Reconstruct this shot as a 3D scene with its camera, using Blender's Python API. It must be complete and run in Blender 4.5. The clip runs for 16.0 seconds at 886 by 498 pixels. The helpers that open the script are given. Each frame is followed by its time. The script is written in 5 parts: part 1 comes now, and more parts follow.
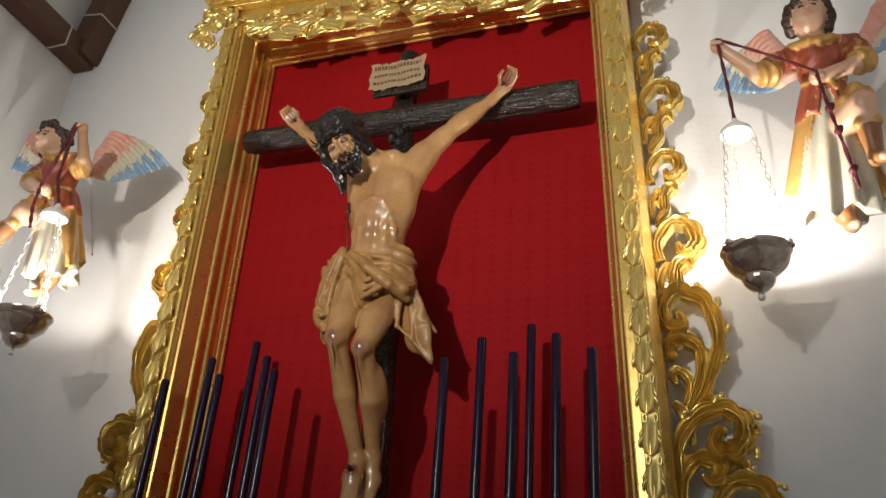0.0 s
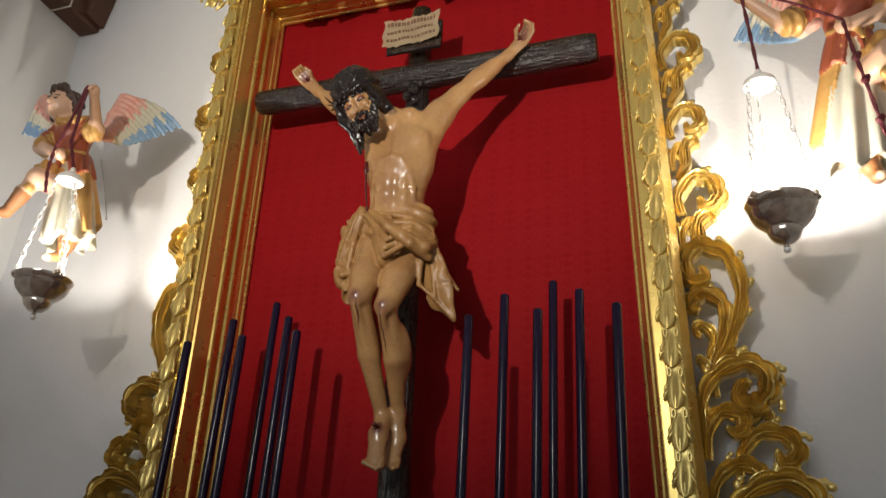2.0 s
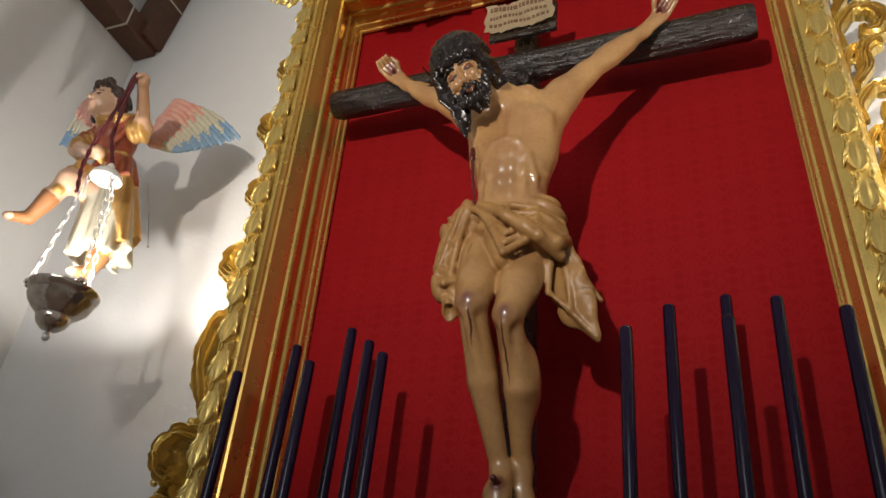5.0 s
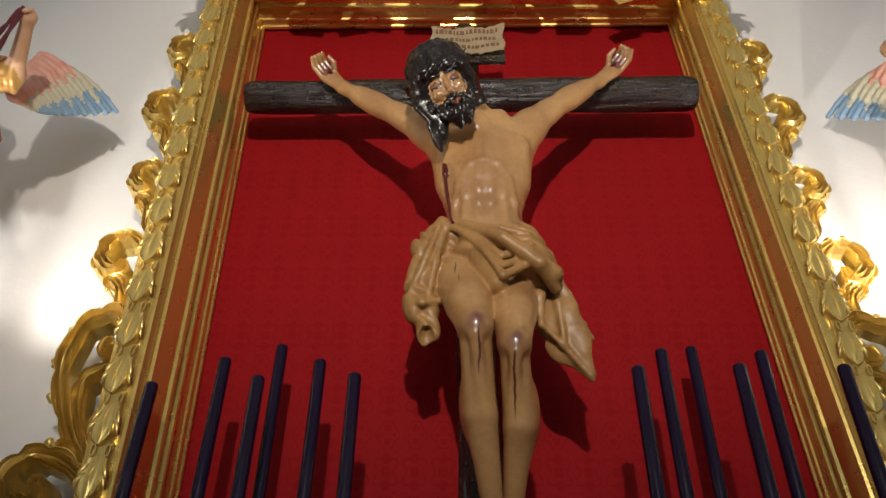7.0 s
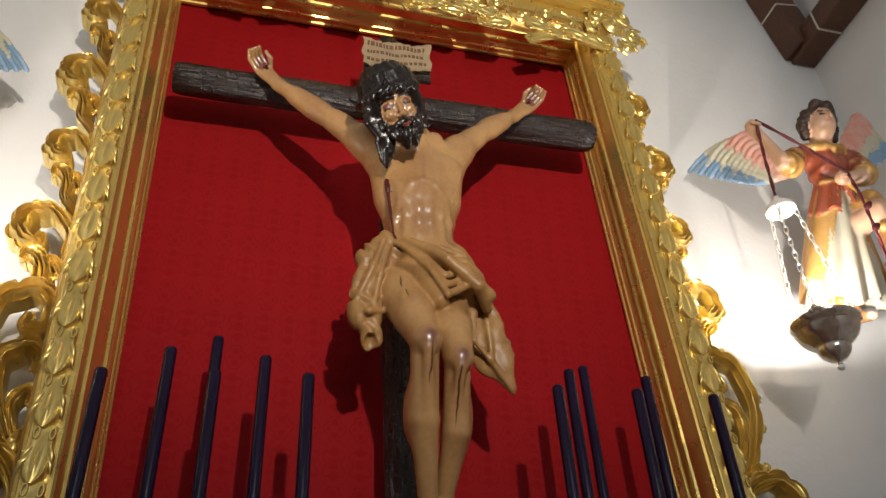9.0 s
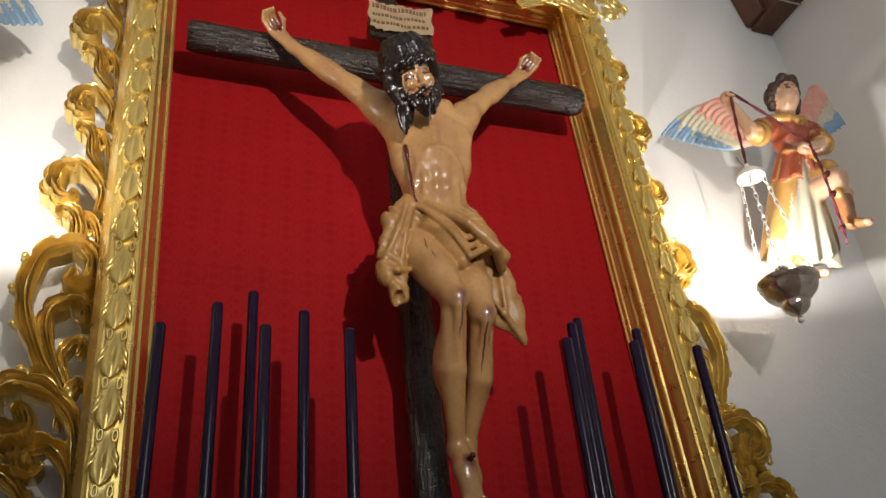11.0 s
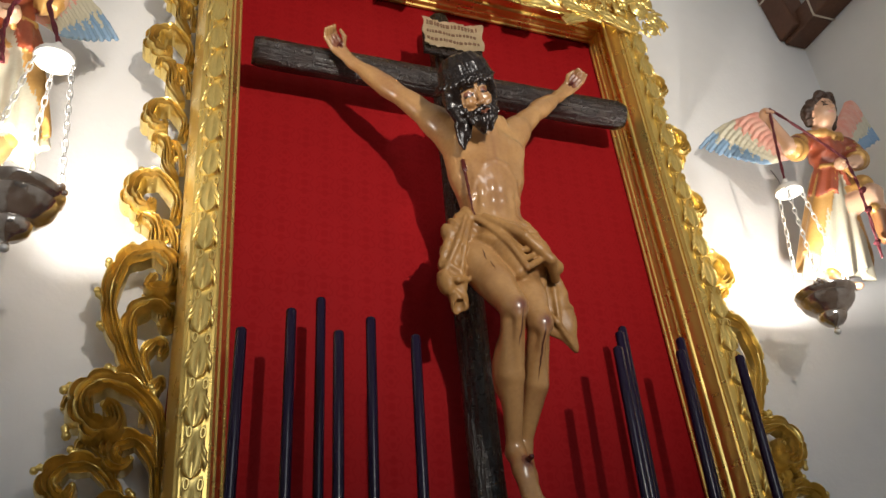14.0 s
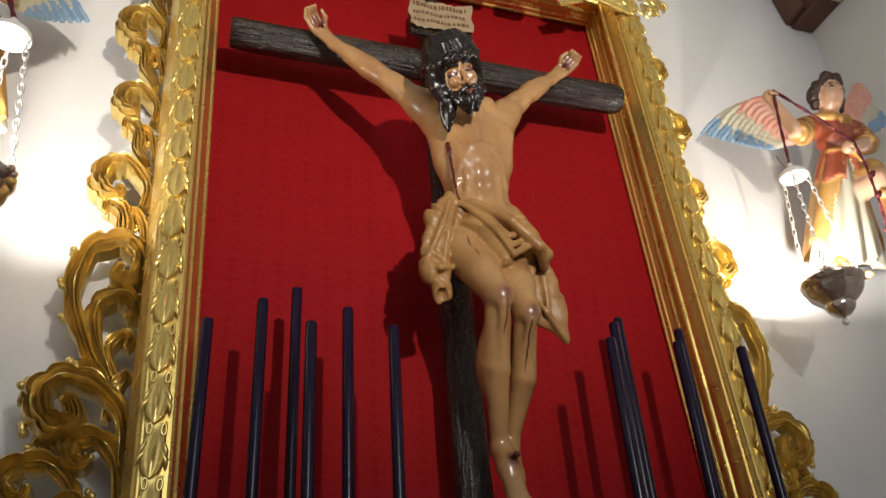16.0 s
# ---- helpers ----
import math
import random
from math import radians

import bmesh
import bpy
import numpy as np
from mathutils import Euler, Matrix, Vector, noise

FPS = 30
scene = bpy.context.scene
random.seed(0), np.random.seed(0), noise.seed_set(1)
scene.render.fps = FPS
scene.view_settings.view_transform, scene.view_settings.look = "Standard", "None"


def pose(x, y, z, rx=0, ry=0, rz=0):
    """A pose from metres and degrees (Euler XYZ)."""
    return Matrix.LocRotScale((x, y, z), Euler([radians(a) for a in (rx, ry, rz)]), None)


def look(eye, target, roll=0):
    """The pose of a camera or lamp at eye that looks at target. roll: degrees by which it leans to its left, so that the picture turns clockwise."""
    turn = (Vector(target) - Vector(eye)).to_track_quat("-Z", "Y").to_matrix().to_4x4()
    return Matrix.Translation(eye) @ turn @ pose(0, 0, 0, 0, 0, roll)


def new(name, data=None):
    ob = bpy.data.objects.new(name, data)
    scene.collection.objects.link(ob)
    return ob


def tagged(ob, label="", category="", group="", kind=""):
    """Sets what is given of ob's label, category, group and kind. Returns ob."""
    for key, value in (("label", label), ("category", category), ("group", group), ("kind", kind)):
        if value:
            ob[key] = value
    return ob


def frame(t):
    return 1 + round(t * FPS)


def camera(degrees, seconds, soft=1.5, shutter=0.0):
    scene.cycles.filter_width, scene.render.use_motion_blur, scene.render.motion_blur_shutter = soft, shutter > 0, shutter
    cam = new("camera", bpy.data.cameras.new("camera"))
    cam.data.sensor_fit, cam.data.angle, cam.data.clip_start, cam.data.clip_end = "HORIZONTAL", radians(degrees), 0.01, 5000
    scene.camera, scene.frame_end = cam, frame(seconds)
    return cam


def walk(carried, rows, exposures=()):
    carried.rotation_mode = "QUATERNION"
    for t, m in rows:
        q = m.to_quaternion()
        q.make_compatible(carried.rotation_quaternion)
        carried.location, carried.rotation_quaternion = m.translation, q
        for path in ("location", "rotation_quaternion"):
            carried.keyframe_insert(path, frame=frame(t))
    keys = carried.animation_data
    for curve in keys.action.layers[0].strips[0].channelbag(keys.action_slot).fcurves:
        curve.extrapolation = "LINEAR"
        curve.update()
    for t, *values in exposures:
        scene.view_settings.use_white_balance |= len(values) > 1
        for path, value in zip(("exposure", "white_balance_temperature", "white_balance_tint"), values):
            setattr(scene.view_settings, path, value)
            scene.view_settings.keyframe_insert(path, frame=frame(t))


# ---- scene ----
cam = camera(57.7, 16.0)
METRES, EYE, TILT, LEAN, TURN = 3.3, 1.5, 0.0, 0.0, 19.5
PATH = [
    (0, (1.399, 0.313, 1.735), (0.791, 1.967, 2.681), 4.5),
    (0.5, (1.361, 0.277, 1.745), (0.767, 1.954, 2.659), 4.1),
    (1, (1.353, 0.284, 1.739), (0.751, 1.975, 2.621), 3.9),
    (1.5, (1.392, 0.335, 1.714), (0.761, 2.015, 2.595), 4.3),
    (2, (1.321, 0.309, 1.723), (0.699, 2.003, 2.584), 3.6),
    (2.5, (1.263, 0.393, 1.7), (0.521, 2.075, 2.488), 2.7),
    (3, (1.192, 0.588, 1.67), (0.359, 2.235, 2.44), 2.1),
    (3.5, (1.15, 0.775, 1.693), (0.31, 2.378, 2.545), 3.6),
    (6, (0.303, 1.129, 1.747), (-0.087, 2.685, 2.942), 3.7),
    (6.5, (0.075, 1.156, 1.739), (-0.097, 2.722, 2.971), 0.6),
    (7, (-0.03, 1.178, 1.744), (-0.077, 2.748, 2.983), 0.9),
    (7.5, (-0.089, 1.098, 1.736), (-0.068, 2.673, 2.967), 0.3),
    (8, (-0.166, 1.001, 1.744), (-0.032, 2.619, 2.911), -0.5),
    (8.5, (-0.333, 0.965, 1.739), (-0.067, 2.556, 2.923), -1.7),
    (9, (-0.497, 0.98, 1.718), (-0.054, 2.53, 2.902), -3.4),
    (11.5, (-0.956, 0.792, 1.689), (-0.322, 2.395, 2.705), -5.5),
    (12, (-1.047, 0.767, 1.691), (-0.425, 2.377, 2.701), -5.6),
    (12.5, (-1.087, 0.752, 1.692), (-0.498, 2.378, 2.697), -5.5),
    (13, (-1.095, 0.748, 1.689), (-0.48, 2.364, 2.694), -5.2),
    (13.5, (-1.092, 0.748, 1.672), (-0.484, 2.359, 2.689), -4.8),
    (14, (-1.082, 0.739, 1.666), (-0.478, 2.342, 2.698), -4.3),
    (14.5, (-1.105, 0.739, 1.693), (-0.477, 2.336, 2.72), -4.4),
    (15, (-1.06, 0.751, 1.675), (-0.44, 2.344, 2.714), -4.0),
    (15.5, (-1.024, 0.804, 1.678), (-0.4, 2.396, 2.714), -4.7),
    (16, (-0.935, 0.858, 1.696), (-0.357, 2.468, 2.732), -4.2),
]
walk(cam, [(t, look(eye, target, roll)) for t, eye, target, roll in PATH], [(0.0, -0.06), (2.0, -0.04), (3.0, 0.1), (3.5, 0.06), (6.0, -0.2), (6.5, -0.17), (7.5, -0.07), (9.0, -0.06), (12.0, 0.08), (14.5, 0.08), (16.0, 0.06)])

# ---- world and lights ----
world = bpy.data.worlds.new("dim_interior")
scene.world = world
world.use_nodes = True
world.node_tree.nodes["Background"].inputs[0].default_value = (0.9, 0.93, 1.0, 1)
world.node_tree.nodes["Background"].inputs[1].default_value = 0.024


def lamp(name, kind, m, power, colour, size):
    data = bpy.data.lights.new(name, kind)
    data.energy, data.color, data.shadow_soft_size = power, colour, size
    ob = new(name, data)
    ob.matrix_world = m
    return ob


spot = lamp("spotlight", "SPOT", look((0.0, -1.5, 3.2), (0.0, 3.5, 4.5)), 740, (1.0, 0.9, 0.78), 0.055)
spot.data.spot_size, spot.data.spot_blend = radians(60), 1.0
# unseen fill lamp, added for cool rear ambient light in an assumed opening
rear_fill = lamp("rear_fill_light", "AREA", look((0.0, -4.05, 3.9), (0.0, 3.0, 3.4)), 70, (0.82, 0.91, 1.0), 0.1)
rear_fill.data.shape, rear_fill.data.size, rear_fill.data.size_y = "RECTANGLE", 3.0, 2.6
LAMP_L, LAMP_R = (-1.56, 2.9, 2.893), (1.592, 3.14, 3.03)
for lx, ly, lz in (LAMP_L, LAMP_R):
    lamp("bowl_bulb", "POINT", pose(lx, ly, lz + 0.15), 44, (1.0, 0.95, 0.89), 0.018)


# ---- materials ----
def material(name, colour, rough=0.5, metal=0.0, other=None, scale=8.0, amount=0.5, bump=0.0, bump_scale=60.0, spec=0.5, coat=0.0):
    """A surface with two colours mixed by a broad and a fine noise, with uneven gloss and fine relief."""
    m = bpy.data.materials.new(name)
    m.use_nodes = True
    n, link = m.node_tree.nodes, m.node_tree.links.new
    b = n["Principled BSDF"]
    co = n.new("ShaderNodeTexCoord")
    broad, fine = n.new("ShaderNodeTexNoise"), n.new("ShaderNodeTexNoise")
    broad.inputs["Scale"].default_value, broad.inputs["Detail"].default_value = scale, 5
    fine.inputs["Scale"].default_value, fine.inputs["Detail"].default_value = scale * 9, 4
    link(co.outputs["Object"], broad.inputs["Vector"]), link(co.outputs["Object"], fine.inputs["Vector"])
    add = n.new("ShaderNodeMath")
    add.operation = "MULTIPLY_ADD"
    link(fine.outputs["Fac"], add.inputs[0]), link(broad.outputs["Fac"], add.inputs[2])
    add.inputs[1].default_value = 0.45
    ramp = n.new("ShaderNodeMapRange")
    ramp.inputs["From Min"].default_value, ramp.inputs["From Max"].default_value = 0.45, 1.0
    ramp.inputs["To Max"].default_value = amount
    link(add.outputs[0], ramp.inputs["Value"])
    mix = n.new("ShaderNodeMix")
    mix.data_type = "RGBA"
    mix.inputs["A"].default_value = (*colour, 1)
    mix.inputs["B"].default_value = (*(other or tuple(c * 0.6 for c in colour)), 1)
    link(ramp.outputs[0], mix.inputs["Factor"]), link(mix.outputs["Result"], b.inputs["Base Color"])
    gloss = n.new("ShaderNodeMapRange")
    gloss.inputs["To Min"].default_value, gloss.inputs["To Max"].default_value = max(0.02, rough - 0.08), min(1, rough + 0.1)
    link(fine.outputs["Fac"], gloss.inputs["Value"]), link(gloss.outputs[0], b.inputs["Roughness"])
    b.inputs["Metallic"].default_value, b.inputs["Specular IOR Level"].default_value = metal, spec
    b.inputs["Coat Weight"].default_value, b.inputs["Coat Roughness"].default_value = coat, 0.18
    if bump:
        relief, bp = n.new("ShaderNodeTexNoise"), n.new("ShaderNodeBump")
        relief.inputs["Scale"].default_value, relief.inputs["Detail"].default_value = bump_scale, 4
        link(co.outputs["Object"], relief.inputs["Vector"]), link(relief.outputs["Fac"], bp.inputs["Height"])
        bp.inputs["Strength"].default_value, bp.inputs["Distance"].default_value = bump, 0.01
        link(bp.outputs[0], b.inputs["Normal"])
    return m


def nodes_of(m):
    return m.node_tree.nodes, m.node_tree.links.new, m.node_tree.nodes["Principled BSDF"]


def paint_marks(m, marks):
    """Soft-edged painted marks, such as bruises, trails and brown patches: (centre, half sizes, colour, strength)."""
    n, link, b = nodes_of(m)
    co, wob, add = n.new("ShaderNodeTexCoord"), n.new("ShaderNodeTexNoise"), n.new("ShaderNodeVectorMath")
    wob.inputs["Scale"].default_value = 22
    half, size = n.new("ShaderNodeVectorMath"), n.new("ShaderNodeVectorMath")
    half.operation, size.operation, add.operation = "SUBTRACT", "SCALE", "ADD"
    half.inputs[1].default_value = (0.5, 0.5, 0.5)
    size.inputs["Scale"].default_value = 0.012
    link(co.outputs["Object"], wob.inputs["Vector"]), link(wob.outputs["Color"], half.inputs[0])
    link(half.outputs[0], size.inputs[0])
    link(co.outputs["Object"], add.inputs[0]), link(size.outputs[0], add.inputs[1])
    colour = b.inputs["Base Color"].links[0].from_socket
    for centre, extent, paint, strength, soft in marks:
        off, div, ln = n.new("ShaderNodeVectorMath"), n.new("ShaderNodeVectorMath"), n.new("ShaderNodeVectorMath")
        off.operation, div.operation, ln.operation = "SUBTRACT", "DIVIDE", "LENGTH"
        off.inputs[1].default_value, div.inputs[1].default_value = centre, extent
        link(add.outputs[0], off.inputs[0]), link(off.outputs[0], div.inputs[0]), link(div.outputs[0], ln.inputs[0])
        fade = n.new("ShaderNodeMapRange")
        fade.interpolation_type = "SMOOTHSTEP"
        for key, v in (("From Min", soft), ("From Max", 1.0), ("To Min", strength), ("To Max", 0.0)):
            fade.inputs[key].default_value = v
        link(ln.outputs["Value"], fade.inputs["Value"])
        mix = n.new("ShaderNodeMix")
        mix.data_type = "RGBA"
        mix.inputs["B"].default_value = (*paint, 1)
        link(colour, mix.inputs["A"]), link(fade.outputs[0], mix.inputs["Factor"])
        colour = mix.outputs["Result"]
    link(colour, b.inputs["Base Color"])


def damask():
    """Red cloth with a tone-on-tone pattern of ogival medallions."""
    m = material("red_damask", (0.285, 0.0065, 0.009), 0.7, 0, (0.23, 0.005, 0.007), 4, 0.5, 0.2, 700, 0.08)
    n, link, b = nodes_of(m)
    co, sep = n.new("ShaderNodeTexCoord"), n.new("ShaderNodeSeparateXYZ")
    link(co.outputs["Object"], sep.inputs[0])

    def f(op, a, c=None):
        q = n.new("ShaderNodeMath")
        q.operation = op
        for i, v in enumerate((a, c)):
            if v is None:
                continue
            if isinstance(v, (int, float)):
                q.inputs[i].default_value = v
            else:
                link(v, q.inputs[i])
        return q.outputs[0]

    u, v = f("MULTIPLY", sep.outputs[0], 2 * math.pi / 0.18), f("MULTIPLY", sep.outputs[2], 2 * math.pi / 0.25)
    cu, cv = f("COSINE", u), f("COSINE", v)
    ogive = f("MULTIPLY", cu, cv)
    petals = f("MULTIPLY", f("COSINE", f("MULTIPLY", u, 3.0)), f("COSINE", f("MULTIPLY", v, 4.0)))
    shape = f("ADD", ogive, f("MULTIPLY", petals, 0.3))
    ring = f("ABSOLUTE", f("SUBTRACT", f("ABSOLUTE", shape), 0.42))
    band = f("MAXIMUM", f("LESS_THAN", ring, 0.11), f("GREATER_THAN", f("ABSOLUTE", shape), 0.86))
    old = b.inputs["Base Color"].links[0].from_socket
    mix = n.new("ShaderNodeMix")
    mix.data_type, mix.blend_type = "RGBA", "MULTIPLY"
    mix.inputs["B"].default_value = (0.72, 0.6, 0.62, 1)
    link(old, mix.inputs["A"]), link(f("MULTIPLY", band, 0.26), mix.inputs["Factor"])
    link(mix.outputs["Result"], b.inputs["Base Color"])
    rough = n.new("ShaderNodeMapRange")
    rough.inputs["To Min"].default_value, rough.inputs["To Max"].default_value = 0.6, 0.75
    link(band, rough.inputs["Value"]), link(rough.outputs[0], b.inputs["Roughness"])
    return m


def bark(name, colour, other, along):
    """Dark varnished wood with long furrows that run along one axis."""
    m = material(name, colour, 0.28, 0, other, 9, 0.9, 0, 1, 0.5)
    n, link, b = nodes_of(m)
    co, mp, no, bp = (n.new("ShaderNode" + k) for k in ("TexCoord", "Mapping", "TexNoise", "Bump"))
    s = [70.0, 70.0, 70.0]
    s[along] = 7.0
    mp.inputs["Scale"].default_value = s
    no.inputs["Scale"].default_value, no.inputs["Detail"].default_value, no.inputs["Distortion"].default_value = 1.0, 6, 0.6
    link(co.outputs["Object"], mp.inputs[0]), link(mp.outputs[0], no.inputs["Vector"]), link(no.outputs["Fac"], bp.inputs["Height"])
    bp.inputs["Strength"].default_value, bp.inputs["Distance"].default_value = 0.9, 0.02
    link(bp.outputs[0], b.inputs["Normal"])
    return m


PLASTER = material("white_plaster", (0.8, 0.79, 0.77), 0.85, 0, (0.7, 0.69, 0.67), 1.2, 0.45, 0.12, 45)
CEILING = material("ceiling_plaster", (0.76, 0.75, 0.73), 0.85, 0, (0.68, 0.67, 0.65), 1.5, 0.5, 0.12, 45)
BEAM = material("dark_beam_wood", (0.13, 0.052, 0.024), 0.55, 0, (0.06, 0.024, 0.012), 5, 0.8, 0.3, 40)
PALE = material("pale_paint", (0.62, 0.56, 0.47), 0.7, 0, (0.5, 0.45, 0.36), 15, 0.6)
FLOOR = material("floor_tile", (0.32, 0.2, 0.13), 0.4, 0, (0.22, 0.13, 0.08), 6, 0.8, 0.1, 30)
GOLD = material("burnished_gold", (0.82, 0.63, 0.22), 0.30, 0.78, (0.58, 0.41, 0.11), 9, 0.7, 0.08, 45)
GOLD_FLAT = material("flat_gold_leaf", (0.83, 0.60, 0.18), 0.28, 0.8, (0.72, 0.49, 0.12), 1.6, 0.35, 0.04, 25)
GOLD_MATT = material("matt_gold_paint", (0.68, 0.4, 0.07), 0.4, 0.75, (0.5, 0.27, 0.04), 14, 0.7, 0.1, 60)
RED = damask()
CROSS_X = bark("charred_wood_beam", (0.010, 0.008, 0.008), (0.03, 0.016, 0.011), 0)
CROSS_Z = bark("charred_wood_post", (0.009, 0.008, 0.008), (0.024, 0.016, 0.011), 2)
PAPER = material("parchment", (0.66, 0.52, 0.33), 0.75, 0, (0.5, 0.36, 0.2), 16, 0.7, 0.3, 70)
INK = material("brown_ink", (0.2, 0.1, 0.05), 0.8)
FLESH = material("painted_flesh", (0.47, 0.27, 0.105), 0.33, 0, (0.27, 0.125, 0.05), 7, 0.85, 0.04, 40, 0.5, 0.55)
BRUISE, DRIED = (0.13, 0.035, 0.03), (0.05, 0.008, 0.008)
# bruises and dried trails, then broad brown patches on breastbone, chest and belly
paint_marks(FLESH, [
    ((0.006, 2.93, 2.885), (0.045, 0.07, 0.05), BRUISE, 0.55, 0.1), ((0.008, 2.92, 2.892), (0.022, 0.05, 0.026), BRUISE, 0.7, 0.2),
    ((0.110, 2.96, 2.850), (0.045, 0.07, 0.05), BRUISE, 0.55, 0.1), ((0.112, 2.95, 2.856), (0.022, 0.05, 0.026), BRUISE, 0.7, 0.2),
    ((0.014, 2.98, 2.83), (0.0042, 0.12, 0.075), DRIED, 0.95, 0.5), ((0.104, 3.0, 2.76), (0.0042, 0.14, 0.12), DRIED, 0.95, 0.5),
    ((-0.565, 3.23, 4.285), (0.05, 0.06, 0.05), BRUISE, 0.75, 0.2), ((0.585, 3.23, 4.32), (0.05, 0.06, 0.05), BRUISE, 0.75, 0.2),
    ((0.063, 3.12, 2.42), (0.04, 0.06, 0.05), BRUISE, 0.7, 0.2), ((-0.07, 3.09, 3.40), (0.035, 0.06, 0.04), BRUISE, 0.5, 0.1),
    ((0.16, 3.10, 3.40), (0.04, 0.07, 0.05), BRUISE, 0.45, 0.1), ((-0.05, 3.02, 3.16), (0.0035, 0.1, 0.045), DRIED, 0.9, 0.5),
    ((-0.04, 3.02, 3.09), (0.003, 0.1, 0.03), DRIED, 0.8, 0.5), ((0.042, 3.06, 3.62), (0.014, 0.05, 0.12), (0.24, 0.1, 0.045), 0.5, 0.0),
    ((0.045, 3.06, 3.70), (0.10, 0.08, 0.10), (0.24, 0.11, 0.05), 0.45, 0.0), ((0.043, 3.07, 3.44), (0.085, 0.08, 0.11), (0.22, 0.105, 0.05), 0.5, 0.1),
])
# for reddened wounds, lips and darkened eyelids; also stands for shadow in the palms
SHADED_FLESH = material("reddened_shaded_flesh", (0.2, 0.075, 0.04), 0.32, 0, (0.13, 0.04, 0.025), 25, 0.8, 0.06, 50, 0.5, 0.25)
BLOOD = material("dark_red_paint", (0.09, 0.012, 0.01), 0.3, 0, (0.05, 0.008, 0.008), 30, 0.7)
HAIR = material("black_brown_hair", (0.007, 0.005, 0.005), 0.27, 0, (0.018, 0.011, 0.008), 30, 0.7, 0.1, 70)
CLOTH = material("ochre_carved_cloth", (0.43, 0.235, 0.08), 0.42, 0, (0.24, 0.12, 0.04), 8, 0.95, 0.12, 60)
CANDLE = material("dark_purple_wax", (0.013, 0.006, 0.027), 0.16, 0, (0.009, 0.005, 0.015), 12, 0.8, 0.08, 40, spec=0.3)
WICK = material("wick", (0.03, 0.025, 0.02), 0.9)
BRASS = material("brass", (0.7, 0.45, 0.16), 0.3, 1.0)
SATIN = material("dark_red_satin", (0.25, 0.02, 0.022), 0.4, 0, (0.15, 0.01, 0.013), 8, 0.8, 0.3, 25)
SILVER = material("tarnished_silver", (0.82, 0.75, 0.67), 0.14, 0.85, (0.3, 0.22, 0.16), 24, 0.75, 0.2, 35)
# white base colour stands in for the bulb's glow on the lamp caps
CAP_WHITE = material("lit_cap_white", (0.82, 0.8, 0.76), 0.3, 0, (0.7, 0.68, 0.62), 20, 0.6)
SILVER_LIGHT = material("bright_silver", (0.9, 0.89, 0.86), 0.42, 0.55)
SKIN = material("pale_painted_skin", (0.66, 0.42, 0.28), 0.35, 0, (0.55, 0.3, 0.18), 14, 0.6, 0.05, 50, 0.5, 0.15)
TUNIC = material("terracotta_tunic", (0.33, 0.075, 0.03), 0.4, 0, (0.22, 0.04, 0.018), 11, 0.8, 0.1, 50, 0.5, 0.2)
CREAM = material("cream_skirt", (0.5, 0.47, 0.36), 0.42, 0, (0.36, 0.33, 0.24), 9, 0.7, 0.1, 50, 0.5, 0.1)
GILT = material("gilt_cloth", (0.56, 0.33, 0.10), 0.4, 0.3, (0.42, 0.2, 0.05), 10, 0.8, 0.1, 50)
BOOT = material("brown_boot", (0.32, 0.14, 0.05), 0.4, 0, (0.2, 0.08, 0.03), 14, 0.7)
BROWN_HAIR = material("brown_hair", (0.06, 0.03, 0.017), 0.4, 0, (0.03, 0.015, 0.01), 30, 0.8, 0.4, 110)
CORAL = material("coral_feather", (0.66, 0.25, 0.19), 0.45, 0, (0.72, 0.5, 0.4), 18, 0.8)
IVORY = material("ivory_feather", (0.6, 0.56, 0.43), 0.45, 0, (0.5, 0.48, 0.36), 18, 0.7)
BLUE = material("blue_feather", (0.17, 0.31, 0.5), 0.45, 0, (0.3, 0.42, 0.55), 18, 0.8)
ROPE = material("crimson_cord", (0.14, 0.010, 0.02), 0.65, 0, (0.05, 0.004, 0.008), 40, 0.8, 0.4, 200)
GLOW = bpy.data.materials.new("lit_bulb")
GLOW.use_nodes = True
GLOW.node_tree.nodes["Principled BSDF"].inputs["Emission Color"].default_value = (1, 0.92, 0.8, 1)
GLOW.node_tree.nodes["Principled BSDF"].inputs["Emission Strength"].default_value = 6


# ---- mesh helpers ----
def finish(name, data, mats, parent=None, label="", smooth=True):
    for m in mats if isinstance(mats, (list, tuple)) else [mats]:
        data.materials.append(m)
    if smooth:
        data.polygons.foreach_set("use_smooth", [True] * len(data.polygons))
    ob = new(name, data)
    ob.parent = parent
    if label:
        ob["label"] = label
    return ob


def part(name, bm, mats, parent=None, label="", smooth=False, sharp=40):
    data = bpy.data.meshes.new(name)
    bmesh.ops.recalc_face_normals(bm, faces=bm.faces[:])
    bm.to_mesh(data)
    bm.free()
    ob = finish(name, data, mats, parent, label, smooth)
    if smooth:
        data.set_sharp_from_angle(angle=radians(sharp))
    return ob


def thing(name, label, category, group="", at=(0, 0, 0)):
    ob = new(name)
    ob.location = at
    ob.empty_display_size = 0.1
    return tagged(ob, label, category, group)


